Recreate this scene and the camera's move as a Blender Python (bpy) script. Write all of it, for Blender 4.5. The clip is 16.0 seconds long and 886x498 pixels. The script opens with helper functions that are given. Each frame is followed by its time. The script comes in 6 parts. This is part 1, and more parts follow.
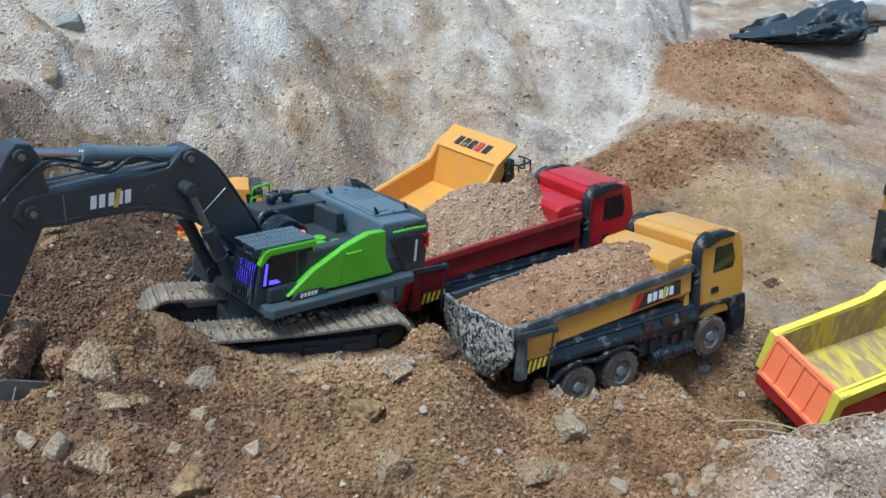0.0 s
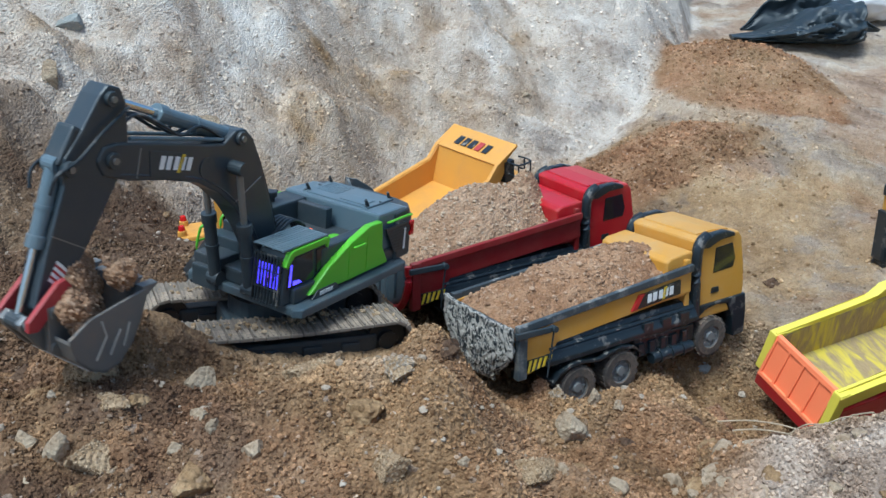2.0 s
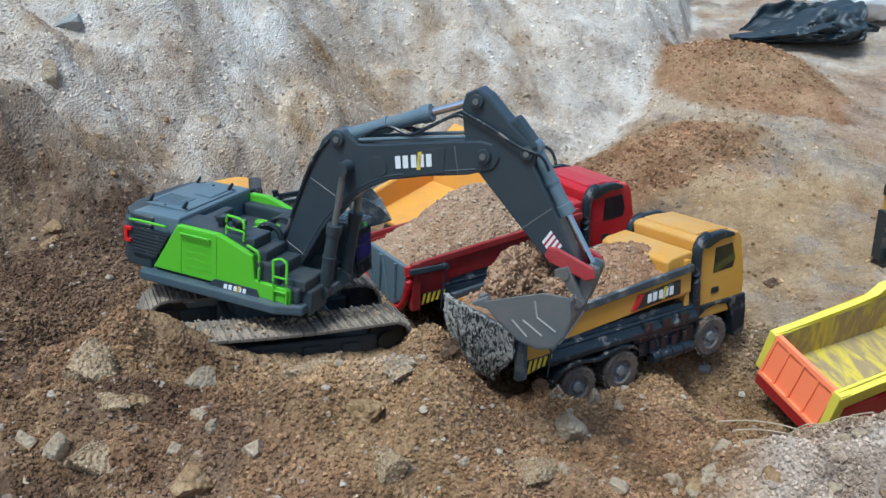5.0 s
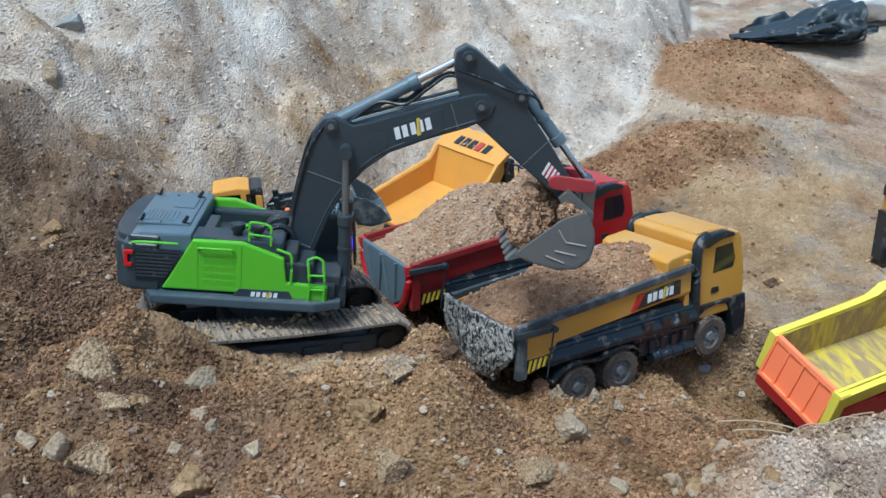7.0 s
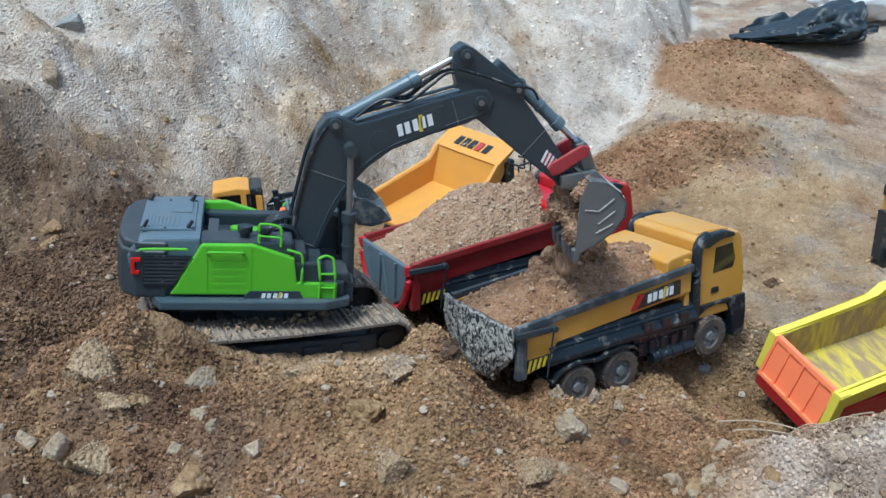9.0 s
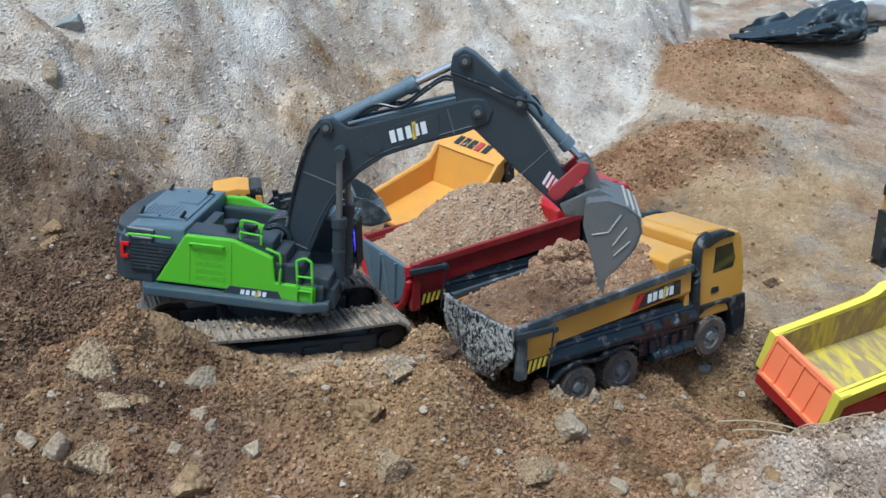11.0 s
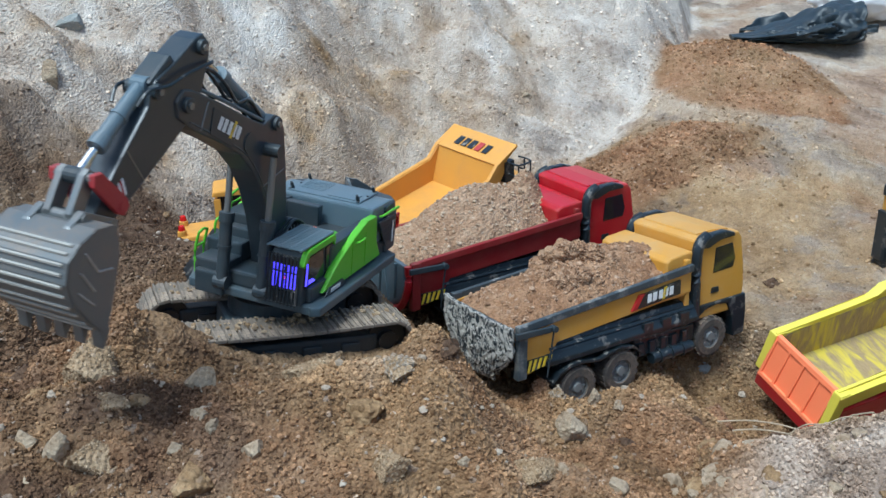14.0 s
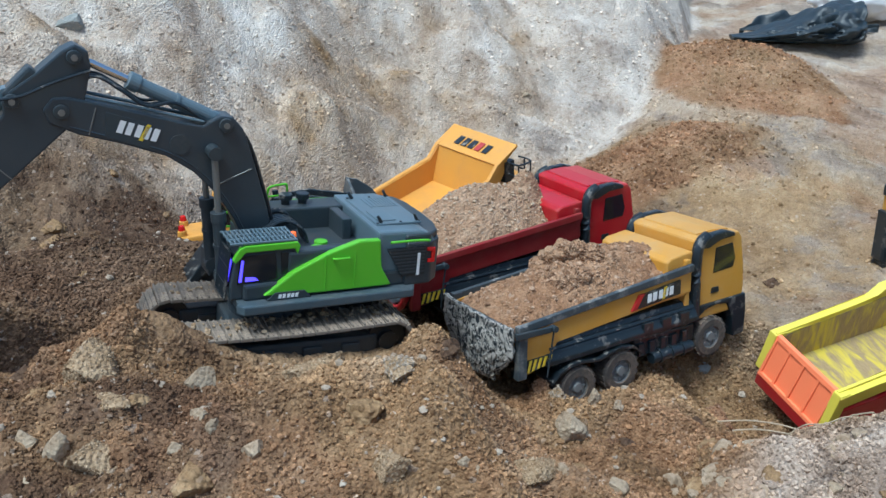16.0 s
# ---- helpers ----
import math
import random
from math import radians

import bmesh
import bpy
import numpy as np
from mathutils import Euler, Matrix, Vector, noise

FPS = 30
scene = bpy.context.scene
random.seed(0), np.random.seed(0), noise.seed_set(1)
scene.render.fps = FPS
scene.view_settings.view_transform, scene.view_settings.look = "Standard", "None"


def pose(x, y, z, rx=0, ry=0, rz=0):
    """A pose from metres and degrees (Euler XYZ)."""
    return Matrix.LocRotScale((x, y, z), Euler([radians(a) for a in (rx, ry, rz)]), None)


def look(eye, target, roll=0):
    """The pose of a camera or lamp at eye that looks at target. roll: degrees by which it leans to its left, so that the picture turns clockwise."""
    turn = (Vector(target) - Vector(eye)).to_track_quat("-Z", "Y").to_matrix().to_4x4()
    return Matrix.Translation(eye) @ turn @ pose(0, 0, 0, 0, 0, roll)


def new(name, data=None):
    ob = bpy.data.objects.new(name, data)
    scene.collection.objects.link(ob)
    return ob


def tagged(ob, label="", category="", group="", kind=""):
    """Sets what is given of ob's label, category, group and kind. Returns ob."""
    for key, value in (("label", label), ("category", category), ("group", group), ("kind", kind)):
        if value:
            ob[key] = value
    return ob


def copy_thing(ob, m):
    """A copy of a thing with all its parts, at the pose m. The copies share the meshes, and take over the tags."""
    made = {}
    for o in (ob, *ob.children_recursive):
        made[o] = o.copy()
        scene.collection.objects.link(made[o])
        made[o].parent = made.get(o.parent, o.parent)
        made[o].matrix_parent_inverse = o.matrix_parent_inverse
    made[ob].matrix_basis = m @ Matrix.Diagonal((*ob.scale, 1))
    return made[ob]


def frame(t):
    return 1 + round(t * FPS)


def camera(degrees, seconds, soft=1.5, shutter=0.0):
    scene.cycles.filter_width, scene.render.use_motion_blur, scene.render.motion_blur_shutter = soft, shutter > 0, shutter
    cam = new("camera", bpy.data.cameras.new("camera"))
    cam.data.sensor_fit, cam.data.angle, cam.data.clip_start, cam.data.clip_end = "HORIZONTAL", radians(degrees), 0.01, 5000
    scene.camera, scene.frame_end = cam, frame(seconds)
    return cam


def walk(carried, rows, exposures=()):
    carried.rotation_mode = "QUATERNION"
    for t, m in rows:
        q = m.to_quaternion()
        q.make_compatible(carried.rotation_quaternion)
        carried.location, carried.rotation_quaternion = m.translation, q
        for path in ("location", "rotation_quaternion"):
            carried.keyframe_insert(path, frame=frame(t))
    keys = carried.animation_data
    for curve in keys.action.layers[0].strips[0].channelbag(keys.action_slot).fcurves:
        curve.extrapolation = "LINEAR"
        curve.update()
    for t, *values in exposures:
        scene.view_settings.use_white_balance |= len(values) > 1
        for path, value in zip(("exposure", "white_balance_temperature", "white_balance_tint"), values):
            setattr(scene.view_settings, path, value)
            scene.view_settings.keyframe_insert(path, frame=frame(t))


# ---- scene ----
cam = camera(50.04, 16.0, soft=1.5, shutter=0.4)
EYE = (0.0, 0.0, 0.7403)
CAM = pose(*EYE, 70.0, 0.0, 0.0)
walk(cam, [(0.0, CAM), (16.0, CAM)], exposures=[(0.0, 0.60, 5200, -3), (16.0, 0.60, 5200, -3)])

# ---- light: thin overcast, broad soft sun high behind the camera ----
world = bpy.data.worlds.new("sky")
scene.world = world
world.use_nodes = True
wn = world.node_tree.nodes
sky = wn.new("ShaderNodeTexSky")
sky.sky_type, sky.sun_disc = "NISHITA", False
sky.sun_elevation, sky.sun_rotation = radians(70), radians(230)
sky.air_density, sky.dust_density, sky.ozone_density = 1.0, 4.0, 1.0
wn["Background"].inputs["Strength"].default_value = 0.11
world.node_tree.links.new(sky.outputs[0], wn["Background"].inputs["Color"])
sun = new("sun", bpy.data.lights.new("sun", "SUN"))
sun.data.energy, sun.data.angle, sun.data.color = 1.9, radians(16), (1.0, 0.97, 0.93)
sun.matrix_world = look((-1.0, -0.05, 3.6), (0.0, 1.4, 0.0))


# ---- materials ----
def mat(name):
    m = bpy.data.materials.new(name)
    m.use_nodes = True
    nt = m.node_tree
    return m, nt, nt.nodes["Principled BSDF"]


def node(nt, kind, **values):
    n = nt.nodes.new(kind)
    for k, v in values.items():
        n.inputs[k].default_value = v
    return n


def noise_node(nt, coord, scale, detail=4.0, rough=0.6):
    n = node(nt, "ShaderNodeTexNoise", Scale=scale, Detail=detail, Roughness=rough)
    nt.links.new(coord, n.inputs["Vector"])
    return n


def ramp(nt, fac, stops):
    r = nt.nodes.new("ShaderNodeValToRGB")
    els = r.color_ramp.elements
    while len(els) < len(stops):
        els.new(0.5)
    for e, (p, c) in zip(els, stops):
        e.position, e.color = p, (*c, 1) if len(c) == 3 else c
    nt.links.new(fac, r.inputs[0])
    return r


def mix(nt, fac, a, b):
    n = nt.nodes.new("ShaderNodeMix")
    n.data_type = "RGBA"
    for sock, v in ((n.inputs[0], fac), (n.inputs[6], a), (n.inputs[7], b)):
        if isinstance(v, (int, float)):
            sock.default_value = v
        elif isinstance(v, tuple):
            sock.default_value = (*v, 1)
        else:
            nt.links.new(v, sock)
    return n.outputs[2]


def bump(nt, bsdf, height, strength, dist):
    b = node(nt, "ShaderNodeBump", Strength=strength, Distance=dist)
    nt.links.new(height, b.inputs["Height"])
    nt.links.new(b.outputs[0], bsdf.inputs["Normal"])


DUST = (0.30, 0.215, 0.15)


def painted(name, col, rough=0.42, dust=0.35, metal=0.0, dustcol=DUST, scale=60.0, lo=0.40, hi=0.72):
    """Moulded plastic or paint with settled dust and mud specks."""
    m, nt, b = mat(name)
    co = nt.nodes.new("ShaderNodeTexCoord").outputs["Object"]
    n1 = noise_node(nt, co, scale * 0.35, 5, 0.65)
    n2 = noise_node(nt, co, scale * 4.0, 3, 0.6)
    geo = nt.nodes.new("ShaderNodeNewGeometry")
    sep = nt.nodes.new("ShaderNodeSeparateXYZ")
    nt.links.new(geo.outputs["Normal"], sep.inputs[0])
    up = node(nt, "ShaderNodeMapRange")
    up.inputs[1].default_value, up.inputs[2].default_value = -0.2, 1.0
    up.inputs[3].default_value, up.inputs[4].default_value = 0.35, 1.0
    nt.links.new(sep.outputs["Z"], up.inputs[0])
    spots = ramp(nt, n1.outputs[0], [(lo, (0, 0, 0)), (hi, (1, 1, 1))])
    fine = ramp(nt, n2.outputs[0], [(0.35, (0.4, 0.4, 0.4)), (0.65, (1, 1, 1))])
    f = nt.nodes.new("ShaderNodeMath")
    f.operation = "MULTIPLY"
    nt.links.new(spots.outputs[0], f.inputs[0])
    nt.links.new(fine.outputs[0], f.inputs[1])
    g = nt.nodes.new("ShaderNodeMath")
    g.operation = "MULTIPLY"
    nt.links.new(f.outputs[0], g.inputs[0])
    nt.links.new(up.outputs[0], g.inputs[1])
    h = nt.nodes.new("ShaderNodeMath")
    h.operation = "MULTIPLY"
    h.inputs[1].default_value = dust
    nt.links.new(g.outputs[0], h.inputs[0])
    nt.links.new(mix(nt, h.outputs[0], col, dustcol), b.inputs["Base Color"])
    rr = node(nt, "ShaderNodeMapRange")
    rr.inputs[3].default_value, rr.inputs[4].default_value = rough, min(1.0, rough + 0.45)
    nt.links.new(h.outputs[0], rr.inputs[0])
    nt.links.new(rr.outputs[0], b.inputs["Roughness"])
    b.inputs["Metallic"].default_value = metal
    bump(nt, b, n2.outputs[0], 0.12, 0.0006)
    return m


def soil(name, stops, stops2=None, attr=False, scale=1.0, bumps=0.9, loose=False):
    """Clay soil: crumbs, fines and pale chips; the zone attribute says which soil lies where."""
    m, nt, b = mat(name)
    co = nt.nodes.new("ShaderNodeTexCoord").outputs["Object"]
    big = noise_node(nt, co, 7 * scale, 5, 0.62)
    mid = noise_node(nt, co, 55 * scale, 5, 0.68)
    fine = noise_node(nt, co, 320 * scale, 3, 0.65)
    vor = node(nt, "ShaderNodeTexVoronoi", Scale=190 * scale)
    nt.links.new(co, vor.inputs["Vector"])
    a = nt.nodes.new("ShaderNodeMath")
    a.operation = "MULTIPLY_ADD"
    nt.links.new(mid.outputs[0], a.inputs[0])
    a.inputs[1].default_value = 0.62
    nt.links.new(big.outputs[0], a.inputs[2])
    s = nt.nodes.new("ShaderNodeMath")
    s.operation = "MULTIPLY_ADD"
    nt.links.new(fine.outputs[0], s.inputs[0])
    s.inputs[1].default_value = 0.5
    nt.links.new(a.outputs[0], s.inputs[2])
    half = nt.nodes.new("ShaderNodeMath")
    half.operation = "MULTIPLY"
    half.inputs[1].default_value = 0.47
    nt.links.new(s.outputs[0], half.inputs[0])
    col = ramp(nt, half.outputs[0], stops).outputs[0]
    if attr:
        at = nt.nodes.new("ShaderNodeAttribute")
        at.attribute_name = "zone"
        sep = nt.nodes.new("ShaderNodeSeparateColor")
        nt.links.new(at.outputs["Color"], sep.inputs[0])
        pale = ramp(nt, half.outputs[0], stops2[0]).outputs[0]
        moist_shade = ramp(nt, half.outputs[0], stops2[1]).outputs[0]
        ochre = ramp(nt, half.outputs[0], stops2[2]).outputs[0]
        col = mix(nt, sep.outputs[2], col, ochre)
        col = mix(nt, sep.outputs[0], col, pale)
        col = mix(nt, sep.outputs[1], col, moist_shade)
        col = mix(nt, at.outputs["Alpha"], col, ramp(nt, half.outputs[0], stops2[3]).outputs[0])
    # pale and rusty grains
    chip = ramp(nt, vor.outputs["Color"], [(0.86, (0, 0, 0)), (0.93, (0.5, 0.5, 0.5))])
    col = mix(nt, chip.outputs[0], col, (0.50, 0.40, 0.31))
    if loose:
        tone = ramp(nt, nt.nodes.new("ShaderNodeNewGeometry").outputs["Random Per Island"], [(0.0, (0.68, 0.66, 0.64)), (0.5, (1.0, 0.98, 0.96)), (1.0, (1.5, 1.48, 1.44))])
        mm = nt.nodes.new("ShaderNodeMix")
        mm.data_type, mm.blend_type = "RGBA", "MULTIPLY"
        mm.inputs[0].default_value = 1.0
        nt.links.new(col, mm.inputs[6])
        nt.links.new(tone.outputs[0], mm.inputs[7])
        col = mm.outputs[2]
    nt.links.new(col, b.inputs["Base Color"])
    b.inputs["Roughness"].default_value = 0.95
    b.inputs["Specular IOR Level"].default_value = 0.15
    hh = nt.nodes.new("ShaderNodeMath")
    hh.operation = "MULTIPLY_ADD"
    nt.links.new(vor.outputs["Distance"], hh.inputs[0])
    hh.inputs[1].default_value = -0.7
    nt.links.new(s.outputs[0], hh.inputs[2])
    if not loose:
        bump(nt, b, hh.outputs[0], bumps, 0.006 / scale)
    return m


TAN = [(0.33, (0.100, 0.055, 0.025)), (0.45, (0.242, 0.150, 0.074)), (0.56, (0.37, 0.248, 0.132)), (0.69, (0.525, 0.40, 0.252))]
HEAP = [(0.32, (0.19, 0.105, 0.058)), (0.45, (0.36, 0.224, 0.134)), (0.56, (0.48, 0.33, 0.214)), (0.70, (0.59, 0.45, 0.33))]
FRESH = [(0.32, (0.15, 0.075, 0.037)), (0.45, (0.30, 0.165, 0.088)), (0.56, (0.41, 0.255, 0.15)), (0.70, (0.53, 0.385, 0.26))]
PALE = [(0.34, (0.275, 0.205, 0.155)), (0.43, (0.475, 0.395, 0.322)), (0.53, (0.63, 0.562, 0.488)), (0.68, (0.74, 0.69, 0.63))]
MOIST = [(0.33, (0.034, 0.019, 0.011)), (0.45, (0.086, 0.051, 0.031)), (0.57, (0.150, 0.095, 0.060)), (0.70, (0.235, 0.165, 0.112))]
OCHRE = [(0.32, (0.175, 0.118, 0.074)), (0.45, (0.31, 0.228, 0.148)), (0.57, (0.41, 0.32, 0.225)), (0.70, (0.52, 0.43, 0.32))]
RUST = [(0.33, (0.115, 0.053, 0.025)), (0.45, (0.25, 0.130, 0.066)), (0.57, (0.37, 0.212, 0.118)), (0.70, (0.48, 0.325, 0.20))]
M_GROUND = soil("clay_ground", TAN, (PALE, MOIST, OCHRE, RUST), attr=True)
M_GRAIN = soil("loose_clay_crumbs", TAN, (PALE, MOIST, OCHRE, RUST), attr=True, loose=True)
M_HEAP = soil("orange_tan_loose_soil", HEAP)
M_FRESH = soil("rusty_loose_soil", FRESH)
M_TAN = soil("crumbly_tan_soil", TAN)
M_MOIST = soil("moist_red_brown_soil", MOIST)
M_ROCK = soil("pale_clay_stone", [(0.32, (0.19, 0.128, 0.076)), (0.45, (0.315, 0.236, 0.155)), (0.57, (0.40, 0.318, 0.222)), (0.70, (0.49, 0.41, 0.305))], bumps=0.6)
M_GREYROCK = soil("grey_stone", [(0.32, (0.16, 0.162, 0.15)), (0.45, (0.25, 0.255, 0.235)), (0.57, (0.32, 0.322, 0.298)), (0.70, (0.40, 0.395, 0.365))], bumps=0.5)
M_ROCK2 = soil("ochre_clay_stone", OCHRE, bumps=0.6)
M_CLOD = soil("pale_tan_clod", [(0.32, (0.17, 0.104, 0.055)), (0.45, (0.325, 0.22, 0.125)), (0.57, (0.44, 0.318, 0.195)), (0.70, (0.55, 0.43, 0.29))])
M_RUSTROCK = soil("rust_brown_clay", RUST, bumps=0.6)
M_GREEN = painted("lime_green_paint", (0.135, 0.45, 0.016), 0.38, 0.14)
M_GREY = painted("dark_grey_plastic", (0.027, 0.039, 0.047), 0.42, 0.20)
M_HOOD = painted("slate_grey_plastic", (0.105, 0.148, 0.176), 0.34, 0.22)
M_DECK = painted("blue_grey_deck_plastic", (0.058, 0.084, 0.100), 0.40, 0.30)
M_BLACK = painted("black_plastic", (0.012, 0.018, 0.023), 0.34, 0.75, 0.0, (0.36, 0.32, 0.27), 150, 0.57, 0.62)
M_ARM = painted("charcoal_arm_paint", (0.031, 0.043, 0.053), 0.33, 0.10)
M_STEEL = painted("worn_steel", (0.20, 0.21, 0.21), 0.38, 0.55, 0.6)
M_RIB = painted("clay_worn_rib", (0.34, 0.325, 0.29), 0.6, 0.6)
M_BUCKET = painted("scoured_bucket_metal", (0.135, 0.148, 0.152), 0.42, 0.9, 0.3, scale=45)
M_CHROME = painted("chrome_rod", (0.62, 0.63, 0.64), 0.16, 0.05, 1.0)
M_TRACK = painted("muddy_track_metal", (0.11, 0.092, 0.074), 0.75, 1.0, 0.0, (0.36, 0.28, 0.205), 45, 0.30, 0.60)
# pale dust on upward faces, which also carries the roof's sky reflection
M_YELLOW = painted("ochre_yellow_paint", (0.56, 0.27, 0.03), 0.36, 0.55, 0.0, (0.50, 0.38, 0.22), 40, 0.34, 0.66)
M_ORYEL = painted("orange_yellow_paint", (0.66, 0.31, 0.045), 0.45, 0.30)
M_RAIL = painted("scuffed_grey_rail", (0.045, 0.055, 0.062), 0.5, 0.9, 0.0, (0.36, 0.33, 0.29), 90, 0.50, 0.60)
M_RED = painted("crimson_paint", (0.42, 0.008, 0.016), 0.30, 0.30, lo=0.46, hi=0.66)
M_DKRED = painted("dark_red_paint", (0.22, 0.010, 0.012), 0.45, 0.30)
M_LIME = painted("dusty_lemon_paint", (0.78, 0.66, 0.07), 0.5, 0.3)


def smeared(name, col, mud, slant, scale, lo, hi, swirl=0.0):
    """Paint under mud wiped on in slanting streaks."""
    m, nt, b = mat(name)
    mp = nt.nodes.new("ShaderNodeMapping")
    nt.links.new(nt.nodes.new("ShaderNodeTexCoord").outputs["Object"], mp.inputs["Vector"])
    mp.inputs["Rotation"].default_value = (0.0, radians(slant), radians(25))
    mp.inputs["Scale"].default_value = (scale * 3.2, scale, scale * 0.7)
    n1 = noise_node(nt, mp.outputs[0], 1.0, 5, 0.6)
    n1.inputs["Distortion"].default_value = swirl
    n2 = noise_node(nt, mp.outputs[0], 7.0, 3, 0.6)
    f = ramp(nt, n1.outputs[0], [(lo, (0, 0, 0)), (hi, (0.92, 0.92, 0.92))]).outputs[0]
    tone = ramp(nt, n2.outputs[0], [(0.3, tuple(c * 0.65 for c in mud)), (0.7, mud)]).outputs[0]
    nt.links.new(mix(nt, f, col, tone), b.inputs["Base Color"])
    b.inputs["Roughness"].default_value = 0.75
    bump(nt, b, n1.outputs[0], 0.4, 0.002)
    return m


M_MUD = smeared("dried_grey_mud", (0.018, 0.023, 0.028), (0.50, 0.46, 0.40), 20, 62, 0.45, 0.52, 2.2)
M_LIMEIN = smeared("mud_stained_lemon_paint", (0.60, 0.47, 0.05), (0.36, 0.255, 0.15), 35, 17, 0.38, 0.56, 0.6)
M_ORANGE = painted("fluorescent_orange_plastic", (0.95, 0.235, 0.095), 0.45, 0.10)
M_TYRE = painted("dusty_tyre_rubber", (0.03, 0.028, 0.026), 0.8, 1.0, 0.0, DUST, 60, 0.32, 0.60)
M_RIM = painted("grey_wheel_rim", (0.16, 0.17, 0.17), 0.5, 0.5)
M_WHITE = painted("white_print", (0.75, 0.75, 0.73), 0.5, 0.08)
M_HAZY = painted("hazard_yellow_print", (0.70, 0.50, 0.03), 0.5, 0.15)
M_LINK = painted("dull_red_link", (0.33, 0.022, 0.03), 0.5, 0.35)
M_BAG = painted("black_film", (0.017, 0.028, 0.036), 0.48, 0.12)
M_SACK = painted("white_woven_sack", (0.72, 0.71, 0.70), 0.7, 0.12)
M_PINK = painted("pink_print", (0.62, 0.10, 0.16), 0.6, 0.1)
M_TWIG = painted("dry_straw", (0.42, 0.33, 0.22), 0.8, 0.2)
M_GLASS, _nt, _b = mat("smoked_glass")
_b.inputs["Base Color"].default_value = (0.012, 0.014, 0.018, 1)
_b.inputs["Roughness"].default_value = 0.08


def glow(name, col, power):
    m, nt, b = mat(name)
    b.inputs["Base Color"].default_value = (*col, 1)
    b.inputs["Emission Color"].default_value = (*col, 1)
    b.inputs["Emission Strength"].default_value = power
    return m


M_BLUE = glow("blue_violet_led", (0.10, 0.06, 1.0), 1.4)
M_REDLED = glow("red_led", (1.0, 0.05, 0.03), 1.3)
M_BEACON = glow("orange_beacon_lens", (1.0, 0.16, 0.03), 0.35)
M_REDLENS = painted("red_lens", (0.55, 0.012, 0.012), 0.2, 0.05)


# ---- mesh builders ----
def link(name, bm, material, parent=None, label="", at=None, smooth=False):
    bmesh.ops.recalc_face_normals(bm, faces=bm.faces)
    me = bpy.data.meshes.new(name)
    bm.to_mesh(me)
    bm.free()
    me.materials.append(material)
    if smooth:
        me.polygons.foreach_set("use_smooth", [True] * len(me.polygons))
        me.set_sharp_from_angle(angle=radians(40))
    ob = new(name, me)
    if parent is not None:
        ob.parent = parent
    if at is not None:
        ob.matrix_basis = at
    if label:
        ob["label"] = label
    return ob


part = link


def thing(name, m, label, category, group=""):
    ob = new(name)
    ob.empty_display_size = 0.02
    ob.matrix_basis = m
    return tagged(ob, label, category, group)


def BM():
    return bmesh.new()


def bev(bm, geom, w, seg=2):
    if w > 0:
        edges = list({e for f in geom for e in f.edges})
        bmesh.ops.bevel(bm, geom=edges, offset=w, segments=seg, affect="EDGES", profile=0.6, clamp_overlap=True)


def box(bm, x0, x1, y0, y1, z0, z1, w=0.0015, seg=2, taper=None):
    r = bmesh.ops.create_cube(bm, size=1.0)
    vs = r["verts"]
    for v in vs:
        v.co = Vector((x0 if v.co.x < 0 else x1, y0 if v.co.y < 0 else y1, z0 if v.co.z < 0 else z1))
        if taper and v.co.z == z1:
            v.co.x, v.co.y = (x0 + x1) / 2 + (v.co.x - (x0 + x1) / 2) * taper[0], (y0 + y1) / 2 + (v.co.y - (y0 + y1) / 2) * taper[1]
    bev(bm, {f for v in vs for f in v.link_faces}, w, seg)
    return bm


def prism(bm, pts, y0, y1, w=0.0015, seg=2, axis="y"):
    """A closed outline (x, z) drawn out from y0 to y1; axis x draws (y, z) along x, axis z draws (x, y) along z."""
    def place(p, d):
        return {"y": (p[0], d, p[1]), "x": (d, p[0], p[1]), "z": (p[0], p[1], d)}[axis]
    a = [bm.verts.new(place(p, y0)) for p in pts]
    b = [bm.verts.new(place(p, y1)) for p in pts]
    n = len(pts)
    fs = [bm.faces.new(a), bm.faces.new(b[::-1])]
    fs += [bm.faces.new((a[i], b[i], b[(i + 1) % n], a[(i + 1) % n])) for i in range(n)]
    bmesh.ops.recalc_face_normals(bm, faces=fs)
    bev(bm, fs, w, seg)
    return bm


def rod(bm, a, b, r, seg=14, r2=None, w=0.0):
    a, b = Vector(a), Vector(b)
    d = b - a
    m = Matrix.Translation((a + b) / 2) @ d.to_track_quat("Z", "Y").to_matrix().to_4x4()
    res = bmesh.ops.create_cone(bm, cap_ends=True, segments=seg, radius1=r, radius2=r if r2 is None else r2, depth=d.length, matrix=m)
    if w:
        caps = {f for v in res["verts"] for f in v.link_faces if len(f.verts) > 4}
        bev(bm, caps, w)
    return bm


